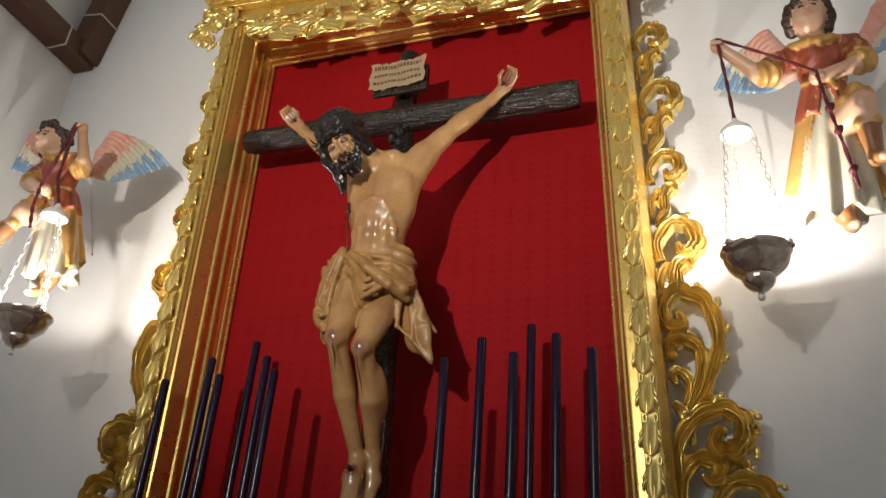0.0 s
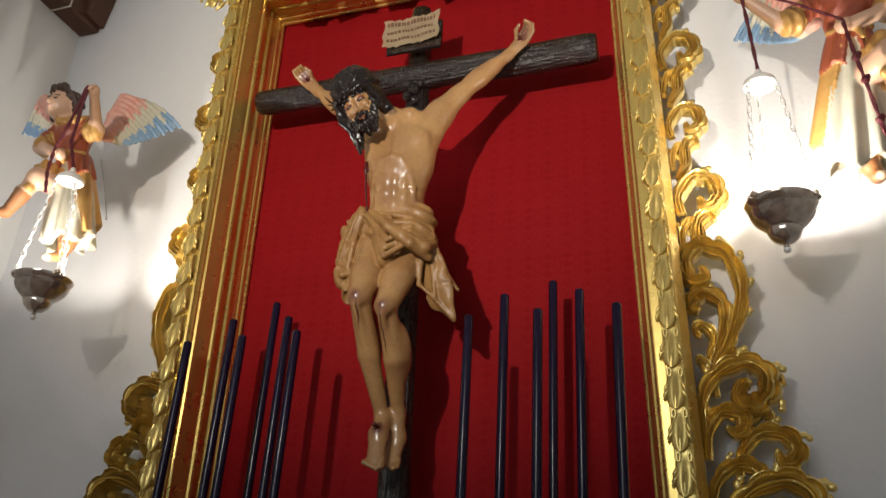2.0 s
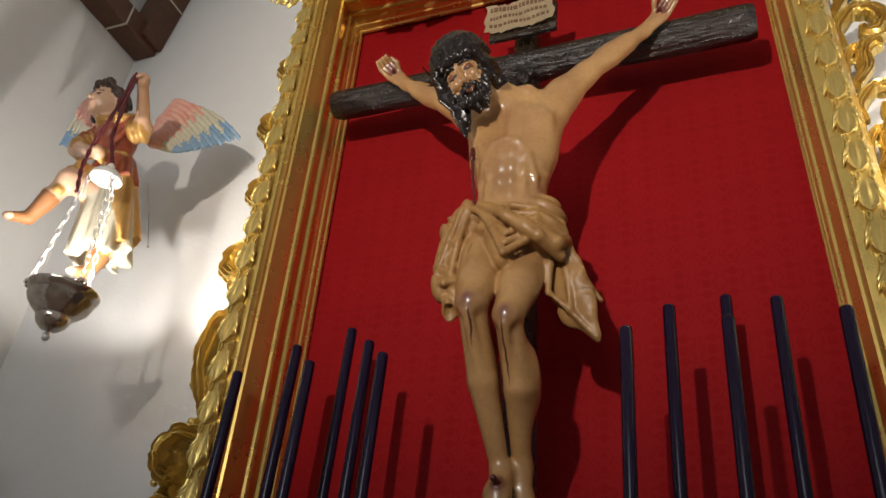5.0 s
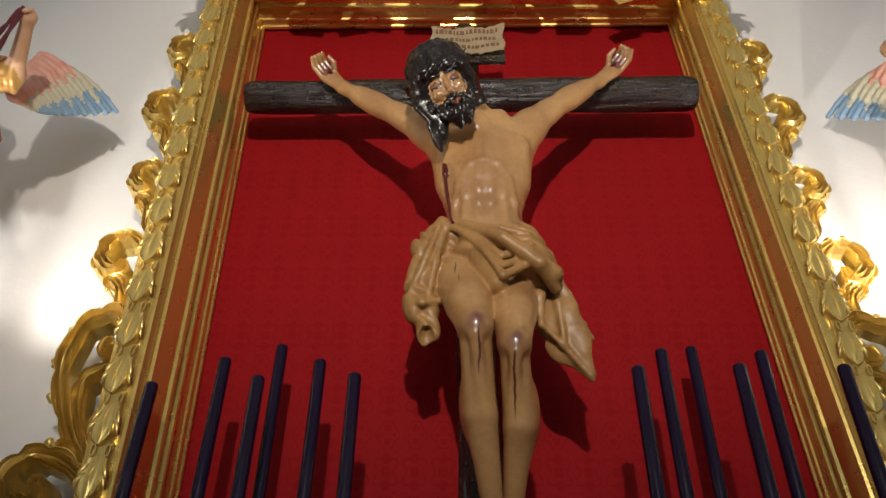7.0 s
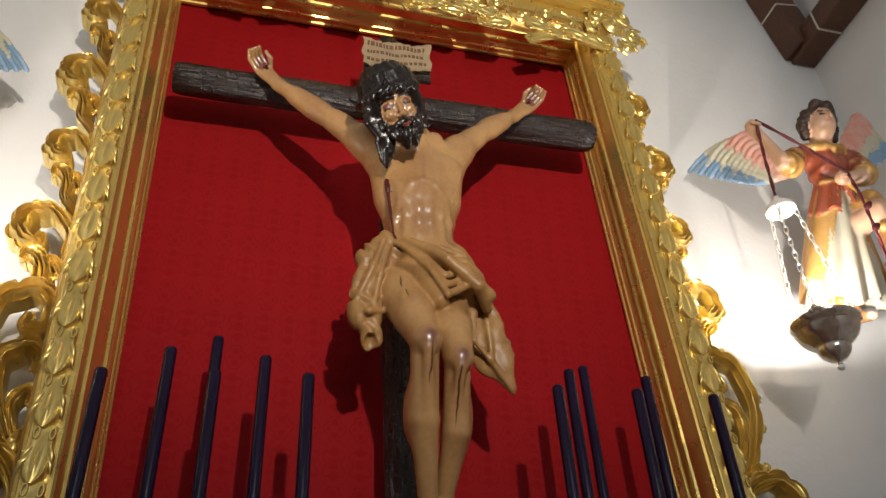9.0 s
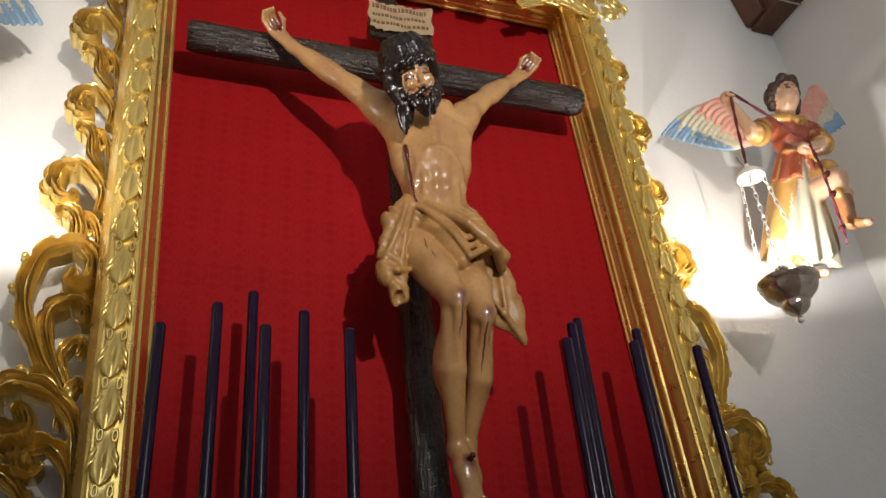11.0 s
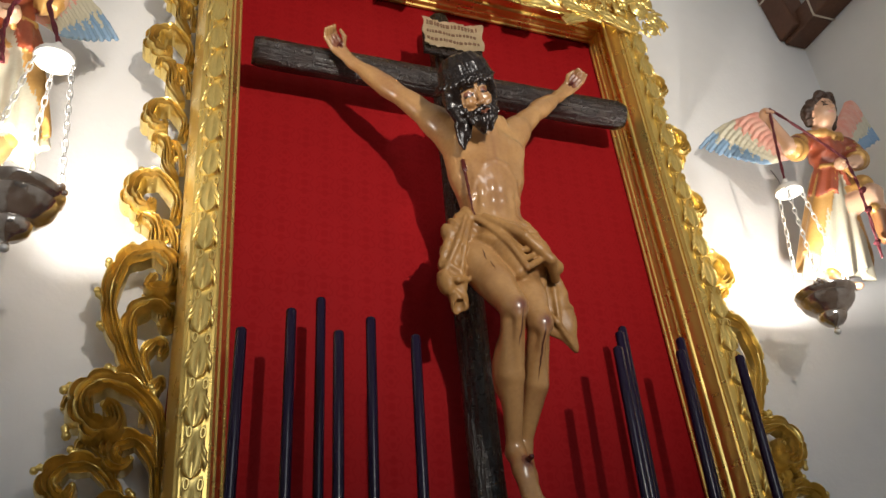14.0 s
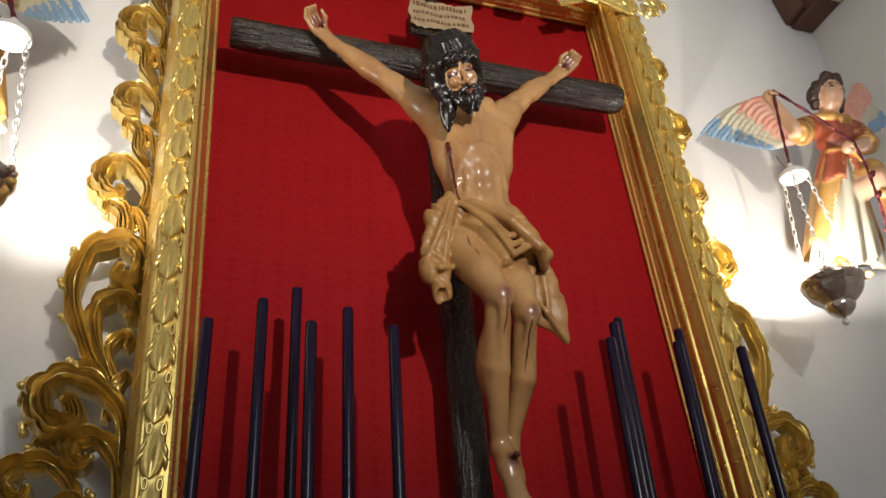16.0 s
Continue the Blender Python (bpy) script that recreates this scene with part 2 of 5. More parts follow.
def box(bm, lo, hi, bevel=0.0):
    g = bmesh.ops.create_cube(bm, size=1)["verts"]
    c, s = (Vector(lo) + Vector(hi)) / 2, Vector(hi) - Vector(lo)
    bmesh.ops.transform(bm, verts=g, matrix=Matrix.Translation(c) @ Matrix.Diagonal((*s, 1)))
    if bevel:
        edges = list({e for v in g for e in v.link_edges})
        bmesh.ops.bevel(bm, geom=edges, offset=bevel, segments=2, affect="EDGES", profile=0.5)
    return bm


def lathe(bm, profile, sides=32, centre=(0, 0, 0), flute=0.0, lobes=8, closed=False):
    """Turns (radius, height) rows about the upright axis; flute: waves the outline into lobes."""
    rings = []
    for r, z in profile:
        ring = []
        for k in range(sides):
            a = 2 * math.pi * k / sides
            rr = r * (1 + flute * math.cos(lobes * a))
            ring.append(bm.verts.new((centre[0] + rr * math.cos(a), centre[1] + rr * math.sin(a), centre[2] + z)))
        rings.append(ring)
    for a, b in zip(rings, rings[1:] + rings[:1] if closed else rings[1:]):
        for k in range(sides):
            bm.faces.new((a[k], a[(k + 1) % sides], b[(k + 1) % sides], b[k]))
    if not closed:
        bm.faces.new(rings[0]), bm.faces.new(rings[-1])
    return bm


def sweep(bm, path, radii, sides=10, ridges=0, depth=0.0, flat=1.0, up=Vector((0, 1, 0))):
    """A tube along path; ridges: grooves along it; flat: squashes it along up."""
    path = [Vector(p) for p in path]
    rings = []
    for i, p in enumerate(path):
        d = (path[min(i + 1, len(path) - 1)] - path[max(i - 1, 0)]).normalized()
        side = d.cross(up)
        side = side.normalized() if side.length > 1e-4 else Vector((1, 0, 0))
        top = side.cross(d).normalized()
        ring = []
        for k in range(sides):
            a = 2 * math.pi * k / sides
            r = radii[i] * (1 + depth * math.cos(ridges * a))
            ring.append(bm.verts.new(p + side * (r * math.cos(a)) + top * (r * flat * math.sin(a))))
        rings.append(ring)
    for a, b in zip(rings, rings[1:]):
        for k in range(sides):
            bm.faces.new((a[k], a[(k + 1) % sides], b[(k + 1) % sides], b[k]))
    bm.faces.new(rings[0]), bm.faces.new(rings[-1])
    return bm


def ball(bm, at, r, scale=(1, 1, 1), turn=None, u=10, v=7):
    g = bmesh.ops.create_uvsphere(bm, u_segments=u, v_segments=v, radius=r)["verts"]
    bmesh.ops.transform(bm, verts=g, matrix=Matrix.Translation(at) @ (turn or Matrix()) @ Matrix.Diagonal((*scale, 1)))
    return bm


class Clay:
    """A block of space in which rounded limbs are blended together, and whose skin becomes one mesh."""

    def __init__(self, lo, hi, step):
        self.lo, self.step = np.array(lo, float), step
        self.n = np.ceil((np.array(hi) - self.lo) / step).astype(int) + 1
        self.d = np.full(self.n, 0.2, np.float32)
        self.m = np.zeros(self.n, np.int8)

    def window(self, a, b, pad):
        lo = np.clip(np.floor((np.minimum(a, b) - pad - self.lo) / self.step).astype(int), 0, self.n - 1)
        hi = np.clip(np.ceil((np.maximum(a, b) + pad - self.lo) / self.step).astype(int) + 1, 1, self.n)
        cut = tuple(slice(i, j) for i, j in zip(lo, hi))
        grid = np.meshgrid(*(self.lo[i] + self.step * np.arange(lo[i], hi[i]) for i in range(3)), indexing="ij")
        return cut, np.stack(grid, -1).astype(np.float32)

    def blend(self, cut, d, k, mat):
        old = self.d[cut]
        near = d < old
        h = np.clip(0.5 + 0.5 * (old - d) / k, 0, 1)
        self.d[cut] = old * (1 - h) + d * h - k * h * (1 - h)
        self.m[cut] = np.where(near, mat, self.m[cut])

    def limb(self, a, b, ra, rb, mat, k=0.02, squash=None, wave=None):
        """A tapered limb from a to b. squash: thins it along a direction; wave: (size, count) of grooves along it."""
        a, b = np.array(a, float), np.array(b, float)
        cut, p = self.window(a, b, max(ra, rb) + 0.05)
        ab = b - a
        q = p - a
        t = np.clip((q @ ab) / max(ab @ ab, 1e-9), 0, 1)
        off = q - t[..., None] * ab
        r = ra + (rb - ra) * t
        if squash is not None:
            s, by = np.array(squash[0], float), squash[1]
            s /= np.linalg.norm(s)
            along = off @ s
            off = off + along[..., None] * s * (1 / by - 1)
        d = np.sqrt((off**2).sum(-1)) - r
        if wave is not None:
            w = np.array(wave[2], float)
            d = d + wave[0] * np.sin((p @ w) * wave[1] + 3 * np.sin(t * 5))
        if squash is not None:
            d = d * min(1.0, squash[1] * 1.3)
        self.blend(cut, d.astype(np.float32), k, mat)

    def chain(self, points, radii, mat, k=0.02, **more):
        for i in range(len(points) - 1):
            self.limb(points[i], points[i + 1], radii[i], radii[i + 1], mat, k, **more)

    def egg(self, c, size, mat, k=0.02, turn=None, wave=None):
        c, size = np.array(c, float), np.array(size, float)
        cut, p = self.window(c, c, size.max() + 0.05)
        q = p - c
        if turn is not None:
            q = q @ np.array(Euler([radians(v) for v in turn]).to_matrix())
        n = np.sqrt(((q / size) ** 2).sum(-1))
        d = (n - 1) * size.min()
        if wave is not None:
            d = d + wave[0] * np.sin((p @ np.array(wave[2], float)) * wave[1])
        self.blend(cut, d.astype(np.float32), k, mat)

    def bell(self, a, b, ra, rb, mat, k=0.01, amp=0.012, count=9, hem=0.03, gap=0.0, flat=0.8, phase=0.0):
        """A flared, fluted skirt from a to b with a waved hem; gap: half angle left open in front."""
        a, b = np.array(a, float), np.array(b, float)
        cut, p = self.window(a, b, max(ra, rb) + 0.06)
        ab = b - a
        long = np.linalg.norm(ab)
        q = p - a
        t = (q @ ab) / long**2
        off = q - t[..., None] * ab
        theta = np.arctan2(off[..., 0], -off[..., 1])
        tt = np.clip(t, 0, 1)
        r = ra + (rb - ra) * tt**0.85
        d = np.sqrt(off[..., 0] ** 2 + (off[..., 1] / flat) ** 2 + off[..., 2] ** 2) - r + amp * (0.25 + tt) * np.sin(count * theta + phase + 2 * tt)
        d = np.maximum(np.maximum(d, (t - 1) * long + hem * np.sin(count * 0.5 * theta + phase)), -t * long)
        if gap:
            d = np.maximum(d, (gap * (0.35 + 0.65 * tt) - np.abs(theta)) * r)
        self.blend(cut, (d * 0.8).astype(np.float32), k, mat)

    def carve(self, c, size, k=0.01):
        c, size = np.array(c, float), np.array(size, float)
        cut, p = self.window(c, c, size.max() + 0.03)
        d = (np.sqrt((((p - c) / size) ** 2).sum(-1)) - 1) * size.min()
        old = self.d[cut]
        h = np.clip(0.5 - 0.5 * (old + d) / k, 0, 1)
        self.d[cut] = old * (1 - h) - d * h + k * h * (1 - h)

    def dye(self, c, size, mat, only=None):
        c, size = np.array(c, float), np.array(size, float)
        cut, p = self.window(c, c, size.max())
        inside = (((p - c) / size) ** 2).sum(-1) < 1
        if only is not None:
            inside &= self.m[cut] == only
        self.m[cut] = np.where(inside, mat, self.m[cut])

    def mesh(self, name):
        d = self.d
        neg = d < 0
        count = np.zeros(self.n - 1, np.int8)
        total = np.zeros((*(self.n - 1), 3), np.float32)
        corner = [(i, j, k) for i in (0, 1) for j in (0, 1) for k in (0, 1)]
        cutof = lambda c: tuple(slice(o, o + s - 1) for o, s in zip(c, self.n))
        for c in corner:
            for axis in range(3):
                if c[axis]:
                    continue
                e = list(c)
                e[axis] = 1
                a, b = d[cutof(c)], d[cutof(e)]
                hit = (a < 0) != (b < 0)
                t = np.where(hit, a / np.where(hit, a - b, 1), 0)
                count += hit
                for x in range(3):
                    total[..., x] += hit * (c[x] + (t if x == axis else 0))
        live = count > 0
        index = np.full(live.shape, -1, np.int64)
        index[live] = np.arange(live.sum())
        cells = np.argwhere(live)
        verts = self.lo + self.step * (cells + total[live] / count[live][:, None])
        quads, mats = [], []
        for axis in range(3):
            u, v = (axis + 1) % 3, (axis + 2) % 3
            inner = [slice(1, -1)] * 3
            inner[axis] = slice(0, -1)
            far = list(inner)
            far[axis] = slice(1, None)
            a, b = neg[tuple(inner)], neg[tuple(far)]
            cross = np.argwhere(a != b)
            if not len(cross):
                continue
            base = cross + np.array([0 if i == axis else 1 for i in range(3)])
            flip = a[tuple(cross.T)]
            ring = []
            for du, dv in ((0, 0), (1, 0), (1, 1), (0, 1)):
                o = base.copy()
                o[:, u] -= du
                o[:, v] -= dv
                ring.append(index[tuple(o.T)])
            q = np.stack(ring, 1)
            q[~flip] = q[~flip][:, ::-1]
            quads.append(q)
            mats.append(self.m[tuple(base.T)])
        q, mm = np.concatenate(quads), np.concatenate(mats)
        ok = (q >= 0).all(1)
        data = bpy.data.meshes.new(name)
        data.from_pydata(verts.tolist(), [], q[ok].tolist())
        data.polygons.foreach_set("material_index", mm[ok].astype(np.int32))
        return data


# ---- the room ----
WY, WX, CX = 3.635, 2.71, 0.01
EAVE, RIDGE, BACK = 6.3, 7.6, -4.2


def slab(name, lo, hi, mat, label, category):
    ob = part(name, box(bmesh.new(), lo, hi), mat)
    return tagged(ob, label, category, kind="structure")


def gable(name, y0, y1):
    bm = bmesh.new()
    line = [(CX - WX, 0), (CX + WX, 0), (CX + WX, EAVE), (CX, RIDGE), (CX - WX, EAVE)]
    a, b = ([bm.verts.new((x, y, z)) for x, z in line] for y in (y0, y1))
    bm.faces.new(a), bm.faces.new(b[::-1])
    for i in range(5):
        bm.faces.new((a[i], a[(i + 1) % 5], b[(i + 1) % 5], b[i]))
    return tagged(part(name, bm, PLASTER), "white plastered gable wall", "wall", kind="structure")


gable("wall_north", WY, WY + 0.3)
gable("wall_south", BACK - 0.3, BACK)
# unseen rear opening, assumed so that the added fill light has a place
hole = part("assumed_opening_cut", box(bmesh.new(), (-1.6, BACK - 0.5, -0.05), (1.6, BACK + 0.2, 5.6)), PLASTER)
south = bpy.data.objects["wall_south"]
cutter = south.modifiers.new("assumed_opening", "BOOLEAN")
cutter.operation, cutter.object, cutter.solver = "DIFFERENCE", hole, "EXACT"
made = bpy.data.meshes.new_from_object(south.evaluated_get(bpy.context.evaluated_depsgraph_get()))
south.modifiers.clear()
south.data = made
bpy.data.objects.remove(hole)
slab("wall_west", (CX - WX - 0.3, BACK - 0.3, 0), (CX - WX, WY + 0.3, EAVE), PLASTER, "white plastered side wall of the chapel", "wall")
slab("wall_east", (CX + WX, BACK - 0.3, 0), (CX + WX + 0.3, WY + 0.3, EAVE), PLASTER, "white plastered side wall of the chapel", "wall")
slab("floor", (CX - WX - 0.3, BACK - 0.3, -0.2), (CX + WX + 0.3, WY + 0.3, 0), FLOOR, "reddish brown tiled chapel floor", "floor")
bm = bmesh.new()
line = [(CX - WX - 0.3, EAVE - 0.17), (CX, RIDGE), (CX + WX + 0.3, EAVE - 0.17), (CX + WX + 0.3, EAVE + 0.05), (CX, RIDGE + 0.22), (CX - WX - 0.3, EAVE + 0.05)]
a, b = ([bm.verts.new((x, y, z)) for x, z in line] for y in (BACK - 0.3, WY + 0.3))
for i in range(6):
    bm.faces.new((a[i], a[(i + 1) % 6], b[(i + 1) % 6], b[i]))
for ring in (a, b):
    bm.faces.new((ring[0], ring[1], ring[4], ring[5])), bm.faces.new((ring[1], ring[2], ring[3], ring[4]))
tagged(part("ceiling", bm, CEILING), "pale plastered pitched ceiling", "ceiling", kind="structure")


def beam(name, a, b, w, h, label, marks=()):
    """A squared timber from a to b with worn edges and thin pale painted bands."""
    a, b = Vector(a), Vector(b)
    d = b - a
    t = thing(name, label, "beam", "roof beams")
    t.matrix_world = Matrix.Translation(a) @ d.to_track_quat("X", "Z").to_matrix().to_4x4()
    bm = box(bmesh.new(), (0, -w / 2, -h / 2), (d.length, w / 2, h / 2), 0.012)
    part("timber", bm, BEAM, t)
    for m in marks:
        part("painted_band", box(bmesh.new(), (m, -w / 2 - 0.003, -h / 2 - 0.003), (m + 0.012, w / 2 + 0.003, h / 2 + 0.003)), PALE, t, "thin pale painted band")


for s, low in ((-1, 5.33), (1, 5.45)):
    ex = CX + s * WX
    beam("wall_plate", (ex - s * 0.085, WY - 0.005, low + 0.08), (ex - s * 0.085, BACK + 0.05, low + 0.08), 0.165, 0.16, "dark brown timber beam along the side wall", (0.27,))
    beam("corner_brace", (ex - s * 0.12, WY - 0.085, low + 0.04), (ex - s * 0.27, WY - 0.085, EAVE + 0.02), 0.165, 0.17, "dark brown timber brace rising from the corner", (0.33,))

# ---- the gilded frame round the red panel ----
FX, HALF, TOP = 0.03, 0.985, 5.0
BOTTOM = 1.15
tagged(part("panel", box(bmesh.new(), (FX - 1.12, 3.575, BOTTOM), (FX + 1.12, 3.61, 5.12), 0.002), RED), "red damask cloth panel behind the cross", "panel")
frame_thing = thing("picture_frame", "carved and gilded altarpiece frame round a red panel", "frame", at=(FX, WY, BOTTOM))
IN = Matrix.Translation((-FX, -WY, -BOTTOM))


def set_in(v):
    """Where a point of the upright frame lies: it leans a little to one side and is shallower on its right."""
    x, y, z = v
    return Vector((x + 0.027 - 0.036 * (z - 3.1), 3.57 + (y - 3.57) * (1 - 0.3 * min(1.2, max(0.0, (x + 1.0) / 2.13))), z))


def settle(bm):
    """Moves a bmesh built upright into the leaning frame."""
    for v in bm.verts:
        v.co = IN @ set_in(v.co)
    return bm

# distance outwards from the opening's edge, and depth
PROFILE = [(0.02, 3.572), (-0.010, 3.568), (-0.016, 3.560), (-0.016, 3.546), (-0.010, 3.540), (-0.008, 3.530), (-0.012, 3.518), (-0.010, 3.508), (-0.004, 3.503), (-0.004, 3.490), (-0.003, 3.484),
           (0.004, 3.47), (0.006, 3.452), (-0.003, 3.446), (-0.007, 3.437), (-0.003, 3.428), (0.006, 3.422), (0.006, 3.395), (0.0, 3.366), (-0.010, 3.358), (-0.014, 3.348), (-0.010, 3.338), (-0.001, 3.333), (-0.001, 3.322),
           (0.003, 3.305), (0.010, 3.282), (0.018, 3.262), (0.021, 3.248), (0.030, 3.244), (0.030, 3.228), (0.036, 3.220), (0.040, 3.208), (0.048, 3.204),
           (0.128, 3.204), (0.134, 3.212), (0.142, 3.214), (0.15, 3.232), (0.162, 3.275), (0.172, 3.30), (0.172, 3.63)]


def moulding(name, ends, place, label=""):
    """The frame's profile between two ends; place(u, y, end) gives the point."""
    bm = bmesh.new()
    rows = [[bm.verts.new(IN @ set_in(place(u, y, e))) for u, y in PROFILE] for e in ends]
    for i in range(len(PROFILE) - 1):
        bm.faces.new((rows[0][i], rows[0][i + 1], rows[1][i + 1], rows[1][i]))
    for r in rows:
        bm.faces.new(r)
    return part(name, bm, GOLD_FLAT, frame_thing, label, True, 25)


for s in (-1, 1):
    moulding("side_moulding", (0, 1), lambda u, y, e: (FX + s * (HALF + u), y, BOTTOM if e == 0 else TOP + u))
moulding("top_moulding", (-1, 1), lambda u, y, e: (FX + e * (HALF + u), y, TOP + u))


def leaf_mesh():
    """One husk of the carved row: a grooved tongue with a raised rim and a long drop, two small loops at its head and barbs at its foot."""
    bm = bmesh.new()
    n, m, rows = 12, 12, []
    for i in range(n + 1):
        t = i / n
        half = 0.031 * (0.72 + 0.28 * math.sin(math.pi * min(1, 0.15 + 0.6 * t))) * (1 if t < 0.8 else math.sqrt(max(0.02, 1 - ((t - 0.8) / 0.205) ** 2)))
        row = []
        for k in range(m + 1):
            u = -1 + 2 * k / m
            rim = 0.007 * math.exp(-((abs(u) - 0.8) / 0.16) ** 2)
            drop = 0.011 * math.exp(-(u / 0.26) ** 2) * math.sin(math.pi * min(1, max(0, (t - 0.22) / 0.74))) ** 0.7
            side = 0.005 * math.exp(-((abs(u) - 0.46) / 0.12) ** 2) * math.sin(math.pi * t)
            lift = 0.004 + 0.014 * t * t
            row.append(bm.verts.new((half * u, -lift - (rim + drop + side) * min(1, t * 5) * (1 if i < n else 0.3), 0.165 * (1 - t))))
        rows.append(row)
    for a, b in zip(rows, rows[1:]):
        for k in range(m):
            bm.faces.new((a[k], a[k + 1], b[k + 1], b[k]))
    edge = [e for e in bm.edges if e.is_boundary]
    for v in bmesh.ops.extrude_edge_only(bm, edges=edge)["geom"]:
        if isinstance(v, bmesh.types.BMVert):
            v.co.y = 0.004
    for q in (-1, 1):
        ring = [(q * 0.020 + 0.007 * math.cos(a), -0.012, 0.138 + 0.016 * math.sin(a)) for a in (2 * math.pi * i / 9 for i in range(10))]
        sweep(bm, ring, [0.0036] * 10, 6)
        for z, out in ((0.03, 0.041), (0.055, 0.038)):
            sweep(bm, [(q * 0.024, -0.010, z + 0.045), (q * (out - 0.004), -0.014, z + 0.02), (q * out, -0.008, z)], [0.006, 0.008, 0.002], 6)
    return bm


leaf = part("leaf", leaf_mesh(), GOLD, frame_thing, smooth=True, sharp=60)
data = leaf.data
bpy.data.objects.remove(leaf)
PITCH = 0.155


def leaf_at(m):
    ob = new("leaf", data)
    ob.parent = frame_thing
    spot_at = m.to_translation()
    ob.matrix_basis = Matrix.Translation(IN @ set_in(spot_at) - spot_at) @ m @ Matrix.Rotation(radians(2.06), 4, "Y")
    return ob


for s in (-1, 1):
    strip = box(bmesh.new(), (FX + s * (HALF + 0.098) - 0.024, 3.196, BOTTOM), (FX + s * (HALF + 0.098) + 0.024, 3.208, TOP - 0.01), 0.003)
    settle(strip)
    part("leaf_strip", strip, GOLD, frame_thing)
for s in (-1, 1):
    for i in range(int((TOP - BOTTOM) / PITCH)):
        leaf_at(pose(FX + s * (HALF + 0.098), 3.196, TOP - 0.17 - i * PITCH))


def spiral(c, r0, r1, a0, turns, n, y=0.0, lift=0.0):
    """Points of a spiral in the wall's plane, from radius r0 to r1."""
    out = []
    for i in range(n + 1):
        t = i / n
        r = r0 * (1 - t) ** 1.15 + r1 * t
        a = a0 + turns * 2 * math.pi * t
        out.append((c[0] + r * math.cos(a), y - lift * t, c[1] + r * math.sin(a)))
    return out


def scroll(name, c, r, a0, turns, thick, parent, back, tail=None, s=1, knobs=5):
    """A carved acanthus scroll: a broad ridged leaf stem that curls into a round eye, with curled leaf tips along its outer side."""
    bm, rib, eye, tips = bmesh.new(), bmesh.new(), bmesh.new(), []
    n = 22
    flip = lambda v: (s * (v[0] - FX) + FX, v[1], v[2])
    path = [Vector(p) for p in spiral(c, r, r * 0.2, a0, turns, n, back - thick * 0.6, thick * 0.9)]
    if tail:
        lead, step = path[0], path[1] - path[0]
        first = Vector((tail[0], back - thick * 0.4, tail[1]))
        bend = lead - step.normalized() * (lead - first).length * 0.55
        path = [first * (1 - t) ** 2 + bend * 2 * t * (1 - t) + lead * t * t for t in (i / 10 for i in range(10))] + path
    m = len(path)
    radii = [thick * (0.3 + 0.85 * math.sin(math.pi * min(1, 0.06 + 0.62 * i / m))) for i in range(m)]
    sweep(bm, [flip(p) for p in path], [q * 0.64 for q in radii], 16, 4, 0.22, 1.1)
    # thinner veins laid side by side on the inner side of the curl
    for lane, grow in ((0.78, 0.6), (1.4, 0.42)):
        vein = [p + (Vector((c[0], p.y, c[1])) - p).normalized() * min(radii[i] * lane, (p - Vector((c[0], p.y, c[1]))).length * 0.8) + Vector((0, -radii[i] * 0.3 * grow, 0)) for i, p in enumerate(path)]
        cut = vein[m // 4 : -4]
        sweep(rib, [flip(p) for p in cut], [thick * grow * (0.12 + 0.42 * math.sin(math.pi * i / len(cut)) ** 0.7) for i in range(len(cut))], 10, 3, 0.15)
    e = path[-1]
    ball(eye, flip(e + Vector((0, -thick * 0.15, 0))), max(thick * 0.5, r * 0.2), (1, 0.9, 1), u=14, v=9)
    for k in range(knobs):
        i = min(m - 2, int(m * (0.1 + 0.55 * (k + 0.5) / max(1, knobs))))
        p, d = path[i], (path[i + 1] - path[i]).normalized()
        out = (p - Vector((c[0], p.y, c[1]))).normalized()
        root = p - d * thick * 0.9
        mid = p + out * thick * 1.05 + d * thick * 0.2 + Vector((0, -thick * 0.25, 0))
        tip = p + out * thick * 1.65 + d * thick * 0.95 + Vector((0, -thick * 0.1, 0))
        tuft = bmesh.new()
        sweep(tuft, [flip(root), flip(root.lerp(mid, 0.6)), flip(mid), flip(tip)], [thick * 0.3, thick * 0.5, thick * 0.44, thick * 0.22], 10, 3, 0.18)
        ball(tuft, flip(tip), thick * 0.3, u=8, v=6)
        tips.append(tuft)
    for some in (bm, rib, eye, *tips):
        settle(some)
    stem = part(name, bm, GOLD, parent, "", True, 75)
    part("rib", rib, GOLD, stem, "", True, 75)
    part("scroll_eye", eye, GOLD, stem, "", True, 75)
    for tuft in tips:
        part("leaf_tip", tuft, GOLD, stem, "", True, 75)
    return stem


def curve(points, per=7):
    """A smooth line through a few points of the wall's plane."""
    pts = [Vector((x, z)) for x, z in points]
    pts = [pts[0] * 2 - pts[1]] + pts + [pts[-1] * 2 - pts[-2]]
    out = []
    for a, b, c, d in zip(pts, pts[1:], pts[2:], pts[3:]):
        for i in range(per):
            t = i / per
            out.append(0.5 * (2 * b + (c - a) * t + (2 * a - 5 * b + 4 * c - d) * t * t + (3 * b - a - 3 * c + d) * t * t * t))
    return out + [pts[-2]]


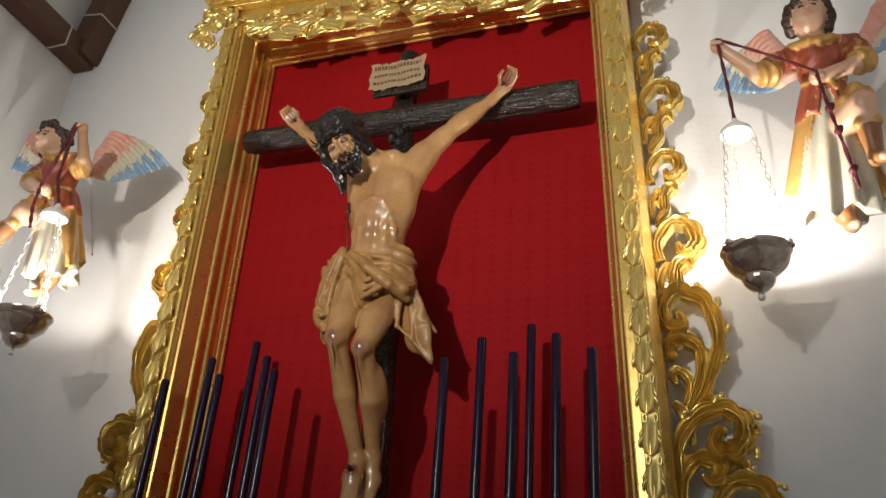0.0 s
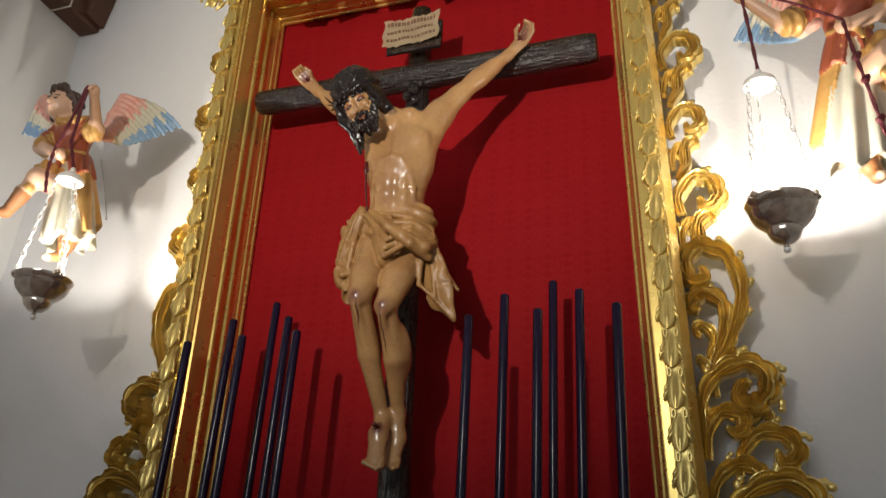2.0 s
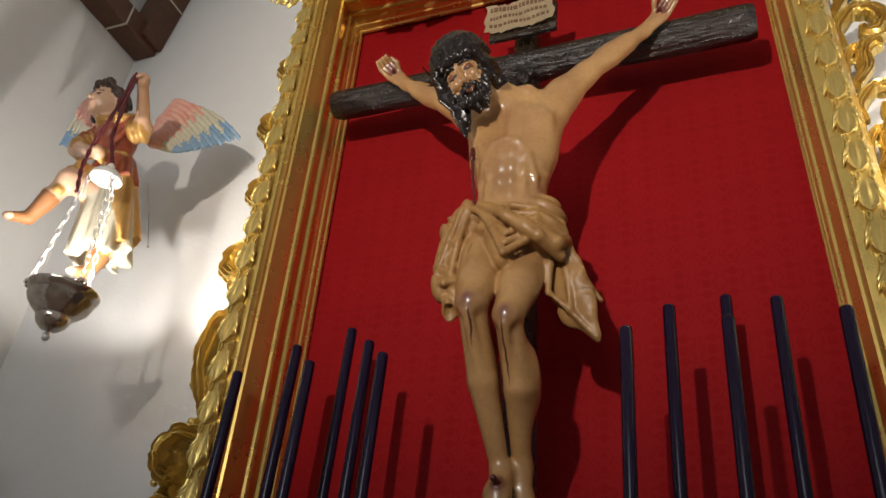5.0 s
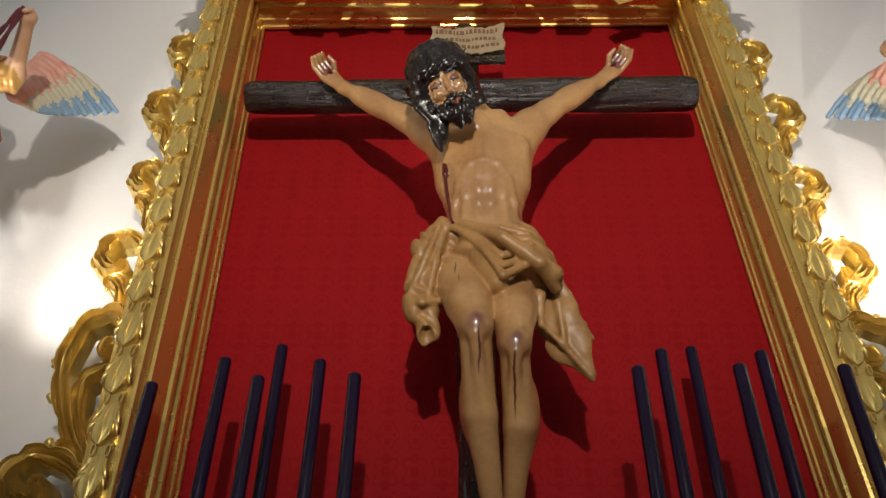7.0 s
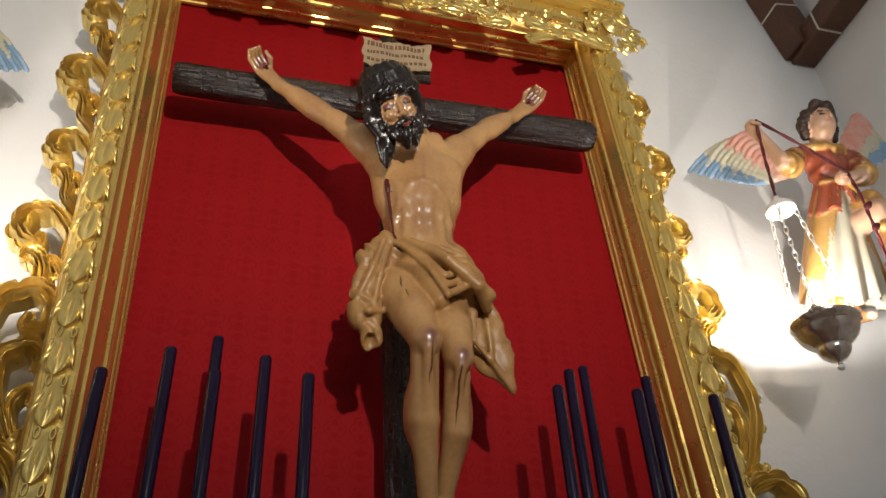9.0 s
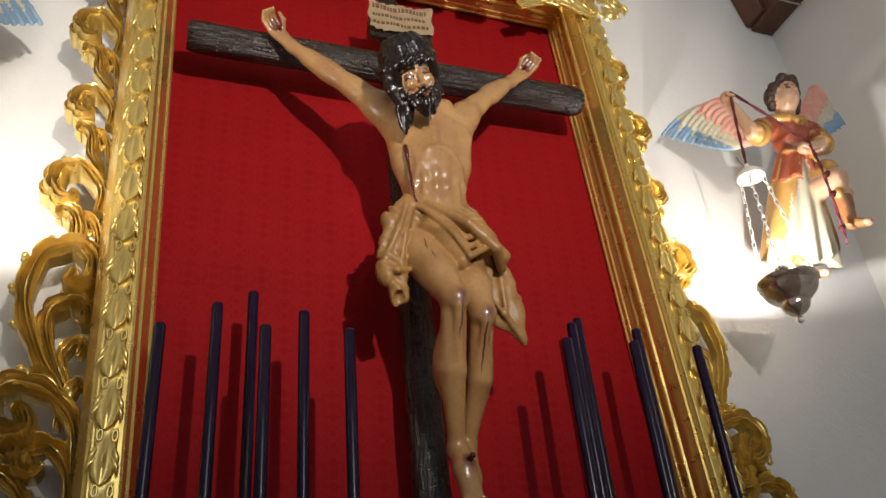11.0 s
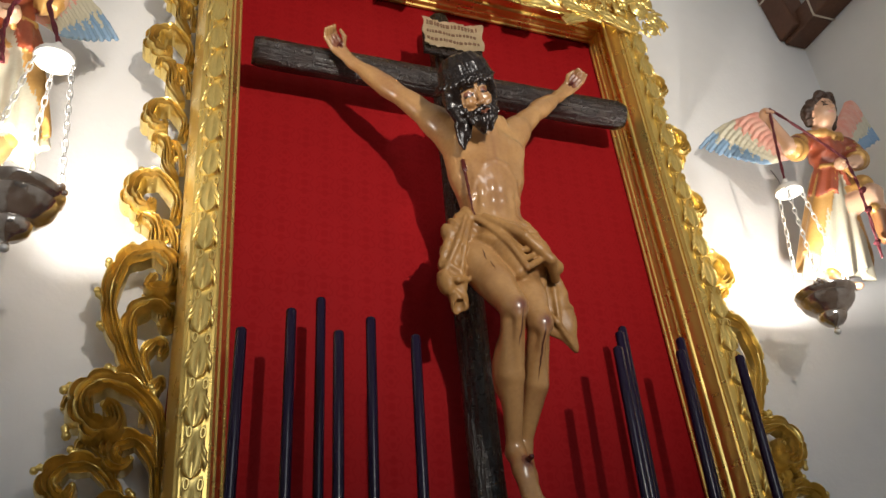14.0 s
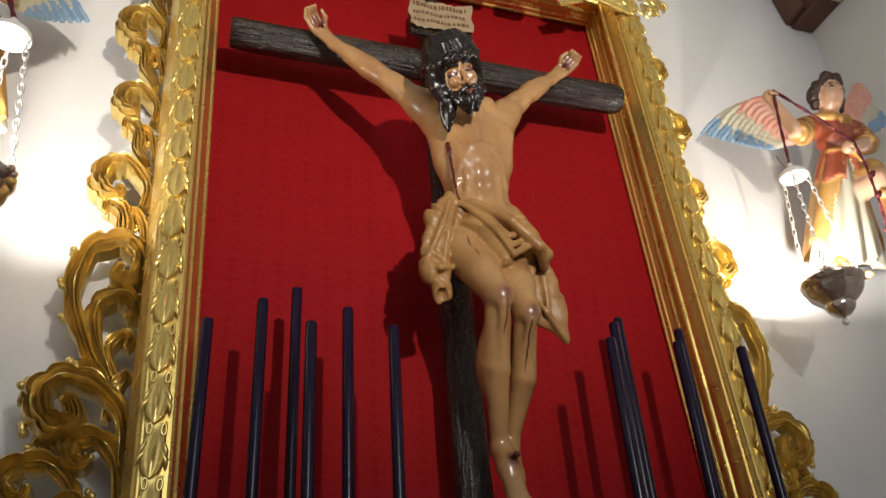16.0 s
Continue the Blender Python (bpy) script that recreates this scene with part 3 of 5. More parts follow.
def acanthus(points, wide, s, back=3.47, knobs=0, ridges=2.5, eye=1.0, lift=0.03, deep=0.85):
    """A carved openwork leaf: a broad grooved blade that follows a curling line, lobed on its outer edge, with a rolled end and small buds."""
    path = curve(points)
    n = len(path) - 1
    bend = sum((path[i] - path[i - 1]).cross(path[i + 1] - path[i]) for i in range(1, n)) if n > 1 else 0
    turn = 1 if bend > 0 else -1
    bm, m, rows, spine = bmesh.new(), 22, [], []
    for i, p in enumerate(path):
        t = i / n
        d = (path[min(n, i + 1)] - path[max(0, i - 1)]).normalized()
        out = Vector((d.y, -d.x)) * turn
        half = 0.82 * wide * (0.32 + 0.68 * math.sin(math.pi * min(1.0, 0.1 + 0.68 * t))) * (1 - 0.45 * max(0, (t - 0.72) / 0.28))
        lobe = 0.8 + 0.5 * abs(math.sin(math.pi * t * max(2, n / 7))) ** 0.6 if t < 0.8 else 1.1
        row = []
        for k in range(m + 1):
            a = math.pi * k / m
            u = -math.cos(a)
            w = half * u * (lobe if u > 0 else 0.72 + 0.3 * abs(math.cos(math.pi * t * max(2, n / 9))))
            h = math.sin(a) ** 0.5 * (0.56 + 0.44 * math.cos(math.pi * ridges * 1.35 * u + 0.6 + 1.2 * t)) * half * deep * 1.75 * (0.82 + 0.3 * ((t * max(2, n / 9)) % 1.0)) + lift * t * min(1, 4 * math.sin(a))
            q = p + out * w
            row.append(bm.verts.new((FX + s * q.x, back - max(0.0, h) - 0.012 * min(1, 3 * math.sin(a)), q.y)))
        rows.append(row)
        spine.append((p, d, out, half))
    for a, b in zip(rows, rows[1:]):
        for k in range(m):
            bm.faces.new((a[k], a[k + 1], b[k + 1], b[k]))
    edge = [e for e in bm.edges if e.is_boundary]
    for v in bmesh.ops.extrude_edge_only(bm, edges=edge)["geom"]:
        if isinstance(v, bmesh.types.BMVert):
            v.co.y = back + 0.025
    stem = part("scroll", settle(bm), GOLD, frame_thing, "", True, 70)
    p, d, out, half = spine[-1]
    if eye:
        bm = ball(bmesh.new(), (FX + s * p.x, back - lift - half * 0.55, p.y), half * 0.95 * eye, (1, 0.85, 1), u=12, v=8)
        part("scroll_eye", settle(bm), GOLD, stem, "", True, 75)
    for k in range(knobs):
        p, d, out, half = spine[int(n * (0.12 + 0.5 * (k + 0.5) / knobs))]
        a, b, c2 = p + out * half * 0.7, p + out * half * 1.45 + d * half * 0.35, p + out * half * 1.55 + d * half * 0.9
        bm = bmesh.new()
        put = lambda v, y: (FX + s * v.x, y, v.y)
        r = wide * 0.27
        sweep(bm, [put(a - d * half * 0.8, back), put(a, back - 0.012), put(b, back - 0.022), put(c2, back - 0.016)], [r * 0.8, r * 1.1, r * 0.9, r * 0.7], 8, 2, 0.15)
        ball(bm, put(c2, back - 0.018), r * 1.15, u=9, v=6)
        part("leaf_tip", settle(bm), GOLD, stem, "", True, 75)
    return stem


HOOK = [(1.185, -0.09), (1.182, -0.01), (1.24, 0.065), (1.30, 0.06), (1.335, -0.005), (1.318, -0.06), (1.275, -0.075), (1.262, -0.035)]
SPRAY = [(1.19, -0.30), (1.235, -0.24), (1.245, -0.16), (1.285, -0.115), (1.305, -0.14)]
CURL = [(1.17, -0.245), (1.185, -0.17), (1.215, -0.135), (1.225, -0.165)]
TALL = [(1.235, 2.70), (1.325, 2.86), (1.372, 3.02), (1.35, 3.165), (1.285, 3.222), (1.215, 3.222), (1.175, 3.155), (1.19, 3.085), (1.245, 3.085), (1.235, 3.13)]
INNER = [(1.235, 2.74), (1.295, 2.90), (1.296, 2.98), (1.246, 3.024), (1.19, 3.01), (1.178, 2.97), (1.205, 2.955)]
SMALL = [(1.22, 2.76), (1.243, 2.845), (1.212, 2.888), (1.186, 2.876), (1.195, 2.845)]
ROLL = [(1.165, 2.45), (1.183, 2.60), (1.247, 2.685), (1.328, 2.722), (1.395, 2.705), (1.422, 2.645), (1.395, 2.58), (1.345, 2.558), (1.312, 2.585), (1.325, 2.63), (1.35, 2.64)]
UNDER = [(1.17, 2.36), (1.188, 2.475), (1.24, 2.534), (1.30, 2.523), (1.312, 2.483), (1.284, 2.455), (1.256, 2.474)]
SPUR = [(1.33, 2.44), (1.345, 2.50), (1.385, 2.53), (1.412, 2.51), (1.402, 2.485)]
OUTER = [(1.27, 2.30), (1.31, 2.405), (1.365, 2.452), (1.43, 2.452), (1.478, 2.41), (1.468, 2.36), (1.43, 2.35), (1.415, 2.385)]


def shifted(points, dx=0.0, dz=0.0, size=1.0):
    return [(1.17 + (x - 1.17) * size + dx, z + dz) for x, z in points]


for s in (-1, 1):
    for z, size in ((3.49, 1.05), (3.87, 0.86), (4.27, 0.98), (4.66, 0.84)):
        acanthus(shifted([(x, q * size) for x, q in HOOK], 0, z, size), 0.040 * size, s, 3.46, 1, 2.5, 1.0, 0.035, 1.1)
        acanthus(shifted([(x, q) for x, q in SPRAY], 0, z, size), 0.036 * size, s, 3.46, 1, 3.2, 0.7, 0.02, 1.1)
        acanthus(shifted([(x, q) for x, q in CURL], 0, z, size), 0.024 * size, s, 3.455, 1, 2.0, 0.9, 0.02, 1.1)
    acanthus(TALL, 0.043, s, 3.46, 6, 3.0, 0.9, 0.045)
    acanthus(INNER, 0.040, s, 3.475, 2, 3.4, 0.8, 0.03)
    acanthus(SMALL, 0.028, s, 3.48, 0, 2.4, 1.0, 0.02)
    acanthus([(1.235, 2.60), (1.21, 2.70), (1.19, 2.745), (1.172, 2.735)], 0.026, s, 3.475, 1, 2.4, 0.8, 0.02)
    acanthus([(1.20, 2.62), (1.25, 2.72), (1.30, 2.765), (1.335, 2.745)], 0.030, s, 3.47, 0, 3.0, 0.8, 0.02)
    for dx, dz, size in ((0, 0, 1.0), (0.05, -0.44, 1.15)):
        acanthus(shifted(ROLL, dx, dz, size), 0.050 * size, s, 3.455, 4, 3.4, 0.85, 0.05)
        acanthus(shifted([(1.36, 2.71), (1.41, 2.685), (1.45, 2.66), (1.475, 2.635)], dx, dz, size), 0.032, s, 3.47, 2, 2.4, 0.7, 0.02)
        acanthus(shifted(UNDER, dx, dz, size), 0.040 * size, s, 3.465, 2, 3.0, 0.85, 0.035)
        acanthus(shifted(SPUR, dx, dz, size), 0.024 * size, s, 3.475, 1, 2.4, 1.0, 0.02)
        acanthus(shifted(OUTER, dx, dz, size), 0.042 * size, s, 3.465, 3, 3.0, 0.9, 0.035)
        acanthus(shifted([(1.16, 2.18), (1.20, 2.29), (1.27, 2.34), (1.33, 2.33), (1.345, 2.29), (1.31, 2.27)], dx, dz, size), 0.036 * size, s, 3.47, 1, 3.0, 0.9, 0.03)

# crest: cornice, corner consoles and hanging foliage along the top
bm = bmesh.new()
for z0, z1, out, front in ((5.13, 5.155, 0.20, 3.15), (5.155, 5.17, 0.23, 3.13), (5.17, 5.20, 0.25, 3.11), (5.20, 5.36, 0.2, 3.16), (5.36, 5.42, 0.26, 3.1)):
    box(bm, (FX - HALF - out, front, z0), (FX + HALF + out, 3.63, z1), 0.004)
settle(bm)
part("cornice", bm, GOLD_FLAT, frame_thing)
rng = random.Random(4)
for i in range(17):
    x = FX - 1.04 + 2.08 * i / 16
    up = i % 2
    scroll("foliage", (x, 5.02 - 0.05 * up), 0.04 + 0.012 * rng.random(), rng.uniform(0, 6.28), rng.choice((-1.1, 1.1)), 0.016, frame_thing, 3.21, (x + rng.uniform(-0.07, 0.07), 5.08), 1, 4)
for i in range(26):
    x = FX - 0.95 + 1.9 * i / 25
    ob = leaf_at(pose(x, 3.195, 4.915 - 0.02 * (i % 3), 0, rng.uniform(60, 120) * rng.choice((-1, 1)), 0))
    ob.name = "foliage_leaf"
for s in (-1, 1):
    for x, z, r, a0, turns, thick in ((1.14, 5.02, 0.075, 200, -1.3, 0.034), (1.24, 4.97, 0.06, 120, -1.2, 0.028), (1.21, 5.10, 0.06, 30, 1.2, 0.03), (1.20, 4.88, 0.045, 260, -1.2, 0.022), (1.08, 5.09, 0.05, 90, 1.2, 0.024)):
        scroll("corner_scroll", (FX + x, z), r, radians(a0), turns, thick, frame_thing, 3.2, None, s)
bm = bmesh.new()
for k in range(9):
    a = radians(200 + 140 * k / 8)
    sweep(bm, [(FX - 0.03, 3.17, 5.05), (FX - 0.03 + 0.05 * math.cos(a), 3.14, 5.05 + 0.05 * math.sin(a)), (FX - 0.03 + 0.09 * math.cos(a), 3.15, 5.05 + 0.09 * math.sin(a))], [0.012, 0.018, 0.014], 8)
settle(bm)
part("shell", bm, GOLD, frame_thing, smooth=True, sharp=70)

# ---- the cross ----
def log(bm, a, b, r0, r1, seed):
    """A rough half-dressed timber with furrows along it."""
    a, b = Vector(a), Vector(b)
    d = (b - a).normalized()
    u = d.orthogonal().normalized()
    v = d.cross(u)
    rows, n, sides = [], 60, 40
    for i in range(n + 1):
        t = i / n
        p = a.lerp(b, t)
        ring = []
        for k in range(sides):
            w = 2 * math.pi * k / sides
            q = Vector((math.cos(w) * 2.6, math.sin(w) * 2.6, t * (b - a).length * 2.2 + seed))
            rough = noise.noise(q) * 0.10 + noise.noise(Vector((q.x * 4, q.y * 4, q.z * 1.6))) * 0.07
            end = 0.9 if i in (0, n) else 1
            r = (r0 + (r1 - r0) * t) * (1 + rough) * end
            ring.append(bm.verts.new(p + (u * math.cos(w) + v * math.sin(w)) * r))
        rows.append(ring)
    for x, y in zip(rows, rows[1:]):
        for k in range(sides):
            bm.faces.new((x[k], x[(k + 1) % sides], y[(k + 1) % sides], y[k]))
    bm.faces.new(rows[0]), bm.faces.new(rows[-1])
    return bm


cross = thing("wooden_cross", "dark charred-looking log cross mounted before the red panel", "cross", at=(0.05, 3.4, 1.3))
OUT = Matrix.Translation((-0.05, -3.4, -1.3))
for name, a, b, r0, r1, m, seed in (("crossbeam", (-0.905, 3.36, 4.258), (0.912, 3.36, 4.262), 0.066, 0.07, CROSS_X, 1.0), ("post", (0.05, 3.42, 1.3), (-0.015, 3.40, 4.73), 0.068, 0.055, CROSS_Z, 7.0)):
    bm = log(bmesh.new(), a, b, r0, r1, seed)
    bmesh.ops.transform(bm, verts=bm.verts[:], matrix=OUT)
    part(name, bm, m, cross, "", True, 60)
bm = bmesh.new()
for dx, dz, r in ((0, 0, 0.032), (0.03, 0.03, 0.024), (-0.03, -0.04, 0.026), (0.012, -0.07, 0.024)):
    ball(bm, (0.0 + dx, 3.33, 4.17 + dz), r)
bmesh.ops.transform(bm, verts=bm.verts[:], matrix=OUT)
part("knot", bm, CROSS_Z, cross, "", True)

# the title board: a dark board with a curling sheet of parchment
plaque = thing("title_plaque", "small parchment title sheet with brown writing on a dark board", "plaque", at=(0, 3.33, 4.37))
part("board", box(bmesh.new(), (-0.145, -0.055, 0.0), (0.15, -0.035, 0.17), 0.004), CROSS_X, plaque)
bm = bmesh.new()
nx, nz = 16, 10
grid = [[None] * (nz + 1) for _ in range(nx + 1)]
for i in range(nx + 1):
    for j in range(nz + 1):
        x, z = -0.155 + 0.3 * i / nx, 0.02 + 0.17 * j / nz
        curl = 0.004 * math.cos(i * 0.9 + j * 0.5) + 0.014 * (abs(i / nx - 0.5) * 2) ** 4
        edge = 0.006 * math.sin(i * 2.7 + j) if j in (0, nz) or i in (0, nx) else 0
        grid[i][j] = bm.verts.new((x + edge, -0.075 - curl, z + edge + 0.014 * (i / nx)))
for i in range(nx):
    for j in range(nz):
        bm.faces.new((grid[i][j], grid[i + 1][j], grid[i + 1][j + 1], grid[i][j + 1]))
bmesh.ops.solidify(bm, geom=bm.faces[:], thickness=0.004)
part("parchment", bm, PAPER, plaque, "curling cream parchment sheet", True)
rng = random.Random(8)
for row, z, h in ((0, 0.158, 0.022), (1, 0.108, 0.014), (2, 0.062, 0.014)):
    x = -0.135
    while x < 0.115:
        w = rng.uniform(0.008, 0.022)
        i = (x + 0.155) / 0.3 * nx
        y = -0.0755 - 0.004 * math.cos(i * 0.9 + (z - 0.02) / 0.017 * 0.5) - 0.014 * (abs(i / nx - 0.5) * 2) ** 4
        bm = box(bmesh.new(), (x, y - 0.0035, z - h / 2 + 0.014 * i / nx), (x + w * 0.8, y + 0.004, z + h / 2 + 0.014 * i / nx))
        x += w + 0.003
        part("writing_bar", bm, INK, plaque, "illegible brown writing")

# ---- the carved figure on the cross, one plain mesh ----
c = Clay((-0.68, 2.70, 2.20), (0.69, 3.34, 4.42), 0.0052)
FL, SH, HR, CL, BL = 0, 1, 2, 3, 4
# trunk
c.limb((0.045, 3.17, 3.16), (0.045, 3.17, 3.36), 0.118, 0.112, FL, 0.03, ((0, 1, 0), 0.8))
c.limb((0.045, 3.17, 3.36), (0.042, 3.16, 3.58), 0.112, 0.138, FL, 0.04, ((0, 1, 0), 0.76))
c.limb((0.042, 3.16, 3.58), (0.035, 3.17, 3.77), 0.138, 0.132, FL, 0.04, ((0, 1, 0), 0.72))
for s in (-1, 1):
    c.egg((0.042 + s * 0.066, 3.092, 3.70), (0.082, 0.03, 0.06), FL, 0.04)
    c.limb((0.04 + s * 0.095, 3.16, 3.60), (0.04 + s * 0.155, 3.175, 3.84), 0.055, 0.05, FL, 0.05)
# shoulders and arms
ARMS = (((-0.09, 3.18, 3.80), (-0.155, 3.18, 3.865), (-0.325, 3.21, 4.025), (-0.49, 3.25, 4.185), (-0.55, 3.25, 4.25)),
        ((0.16, 3.18, 3.81), (0.215, 3.18, 3.885), (0.355, 3.215, 4.06), (0.505, 3.255, 4.215), (0.57, 3.25, 4.28)))
for s, arm in zip((-1, 1), ARMS):
    c.chain(arm[:3], (0.066, 0.054, 0.037), FL, 0.045)
    c.egg(np.array(arm[1]) * 0.55 + np.array(arm[2]) * 0.45 + np.array((0, -0.008, 0.004)), (0.075, 0.036, 0.036), FL, 0.03, (0, -44 if s > 0 else 42, 0))
    c.chain(arm[2:4], (0.037, 0.026), FL, 0.03)
    c.limb(np.array(arm[2]) * 0.8 + np.array(arm[3]) * 0.2, np.array(arm[2]) * 0.45 + np.array(arm[3]) * 0.55, 0.041, 0.032, FL, 0.03)
    c.limb(np.array(arm[2]) + (0, -0.03, -0.006), np.array(arm[3]) + (0, -0.018, -0.004), 0.008, 0.006, FL, 0.02)
    c.limb(arm[3], arm[4], 0.026, 0.036, FL, 0.02, ((0, 1, 0), 0.6))
    hx, hy, hz = arm[4]
    for i in range(4):
        w = -0.030 + 0.021 * i
        a = (hx + s * (0.012 + w * 0.6), hy - 0.004, hz + 0.016 - w * 0.65)
        b = (a[0] + s * 0.032, hy - 0.028, a[2] + 0.034)
        e = (b[0] + s * 0.006, hy - 0.060, b[2] + 0.004 + 0.004 * i)
        c.chain((a, b, e), (0.0105, 0.0098, 0.0078), FL, 0.003)
    c.chain(((hx - s * 0.018, hy - 0.01, hz + 0.012), (hx - s * 0.016, hy - 0.038, hz + 0.040), (hx + s * 0.004, hy - 0.056, hz + 0.056)), (0.012, 0.010, 0.008), FL, 0.006)
    c.carve((hx + s * 0.006, hy - 0.034, hz - 0.002), (0.016, 0.018, 0.016), 0.008)
    # palm dyed dark for both its wound and the shadow inside the hand
    c.dye((hx + s * 0.012, hy - 0.035, hz + 0.01), (0.024, 0.028, 0.026), SH, FL)
    c.limb((hx, hy - 0.034, hz), (hx, hy, hz), 0.009, 0.008, BL, 0.004)
    c.chain([np.array(arm[i]) + o for i, o in ((3, (0, -0.023, -0.010)), (2, (0, -0.034, -0.016)), (1, (0, -0.046, -0.026)), (0, (s * 0.035, -0.05, -0.04)))], (0.0036, 0.0036, 0.0036, 0.003), BL, 0.002)
c.limb((-0.06, 3.10, 3.83), (0.10, 3.10, 3.845), 0.03, 0.03, FL, 0.04)
# collar bones and hollow of the throat
for s in (-1, 1):
    c.limb((0.045 + s * 0.02, 3.09, 3.81), (0.04 + s * 0.13, 3.135, 3.855), 0.010, 0.012, FL, 0.02)
# arch of the ribs over a hollow belly, breastbone and flanks
trunk_front = lambda dx, z: 3.165 - 0.77 * math.sqrt(max(0.0, (0.112 + 0.118 * (z - 3.36)) ** 2 - dx * dx))
for s in (-1, 1):
    arch = [(0.043 + s * dx, trunk_front(dx, z) - 0.001, z) for dx, z in ((0.004, 3.60), (0.045, 3.585), (0.078, 3.53), (0.098, 3.45), (0.100, 3.385))]
    c.chain(arch, (0.006, 0.0075, 0.008, 0.0075, 0.004), FL, 0.016)
    for i in range(4):
        z = 3.60 - 0.048 * i
        c.limb((0.043 + s * 0.088, trunk_front(0.088, z) + 0.001, z), (0.043 + s * 0.122, trunk_front(0.12, z) + 0.012, z + 0.03), 0.006, 0.008, FL, 0.014)
    for z in (3.75, 3.70, 3.65):
        c.egg((0.043 + s * 0.015, trunk_front(0.015, 3.58) + 0.006, z), (0.011, 0.010, 0.022), FL, 0.010)
    for i in range(4):
        z = 3.545 - 0.055 * i
        c.egg((0.043 + s * 0.02, trunk_front(0.02, z) + 0.006, z), (0.016, 0.012, 0.024), FL, 0.010)
        c.egg((0.043 + s * 0.062, trunk_front(0.062, z) + 0.006, z - 0.02), (0.014, 0.011, 0.024), FL, 0.012)
# neck and head, deeply bowed and leaning to one side
O, DOWN = Vector((-0.088, 2.888, 3.795)), Vector((0.46, 0.43, -0.77)).normalized()
RIGHTWARD = (Vector((0.80, -0.26, 0.56)) - DOWN * Vector((0.80, -0.26, 0.56)).dot(DOWN)).normalized()
FRONT = DOWN.cross(RIGHTWARD).normalized()
if FRONT.y > 0:
    FRONT = -FRONT
H = lambda r, u, f: np.array(O + RIGHTWARD * r - DOWN * u + FRONT * f)
TURNED = [math.degrees(v) for v in Matrix((RIGHTWARD, -FRONT, -DOWN)).transposed().to_euler()]
GROOVE = (0.0045, 240, (0.9, 0.3, 0.35))
c.limb((0.045, 3.15, 3.79), H(0.02, -0.03, -0.10), 0.06, 0.056, FL, 0.03)
c.limb((0.10, 3.12, 3.83), H(0.065, -0.04, -0.09), 0.016, 0.02, FL, 0.02)
c.egg(H(0, 0.03, -0.085), (0.076, 0.09, 0.095), FL, 0.02, TURNED)
c.egg(H(0, -0.035, -0.048), (0.056, 0.052, 0.085), FL, 0.02, TURNED)
c.chain((H(0, 0.016, 0.002), H(0, -0.02, 0.016), H(0, -0.05, 0.026)), (0.008, 0.0085, 0.0125), FL, 0.010)
for s in (-1, 1):
    c.egg(H(s * 0.013, -0.052, 0.012), (0.008, 0.008, 0.007), FL, 0.006)
    c.carve(H(s * 0.031, -0.002, 0.014), (0.019, 0.016, 0.012), 0.014)
    c.egg(H(s * 0.032, -0.004, -0.010), (0.017, 0.012, 0.010), SH, 0.006, TURNED)
    # dark lash line, thickened to stand for the closed eye's shadow
    c.limb(H(s * 0.018, -0.012, 0.000), H(s * 0.046, -0.013, -0.007), 0.0042, 0.004, HR, 0.003)
    c.chain((H(s * 0.012, 0.016, 0.010), H(s * 0.034, 0.021, 0.005), H(s * 0.056, 0.012, -0.012)), (0.005, 0.0055, 0.004), HR, 0.006)
    c.egg(H(s * 0.038, -0.038, -0.006), (0.019, 0.016, 0.018), FL, 0.018, TURNED)
    c.chain((H(s * 0.003, -0.068, 0.014), H(s * 0.026, -0.078, 0.006), H(s * 0.046, -0.102, -0.012)), (0.0085, 0.010, 0.008), HR, 0.006, wave=GROOVE)
    c.chain((H(s * 0.066, 0.0, -0.055), H(s * 0.060, -0.06, -0.036), H(s * 0.036, -0.115, -0.012)), (0.014, 0.018, 0.02), HR, 0.010, wave=GROOVE)
    c.limb(H(s * 0.016, -0.115, -0.006), H(s * 0.018, -0.155, -0.02), 0.023, 0.012, HR, 0.010, wave=GROOVE)
c.limb(H(-0.014, -0.085, 0.008), H(0.014, -0.085, 0.008), 0.006, 0.006, SH, 0.004)
c.egg(H(0, -0.122, -0.022), (0.040, 0.034, 0.036), HR, 0.012, TURNED, GROOVE)
# hair: a cap of combed strands, a plaited crown of thorns, long locks at both sides
c.egg(H(0.014, 0.07, -0.098), (0.102, 0.108, 0.096), HR, 0.010, TURNED)
for i in range(21):
    a = -1.7 + 3.4 * i / 20
    c.chain((H(0.014 + math.sin(a) * 0.012, 0.162, -0.10), H(0.014 + math.sin(a) * 0.062, 0.144, -0.095 + 0.062 * math.cos(a)), H(0.014 + math.sin(a) * 0.092, 0.108, -0.09 + 0.09 * math.cos(a)), H(0.014 + math.sin(a) * 0.104, 0.06, -0.085 + 0.10 * math.cos(a))), (0.007, 0.009 + 0.003 * (i % 3), 0.010 + 0.003 * (i % 2), 0.009), HR, 0.003)
c.egg(H(0, 0.0, -0.135), (0.085, 0.07, 0.10), HR, 0.012, TURNED, None)
for strand in range(3):
    ring = []
    for i in range(37):
        a, tw = 2 * math.pi * i / 36, 2 * math.pi * (i / 36 * 7 + strand / 3)
        ring.append(H(0.008 + math.sin(a) * (0.106 + 0.010 * math.cos(tw)), 0.052 + 0.022 * math.cos(a) * -0.4 + 0.012 * math.sin(tw), -0.09 + math.cos(a) * (0.108 + 0.010 * math.cos(tw))))
    c.chain(ring, [0.0085] * 37, HR, 0.003)
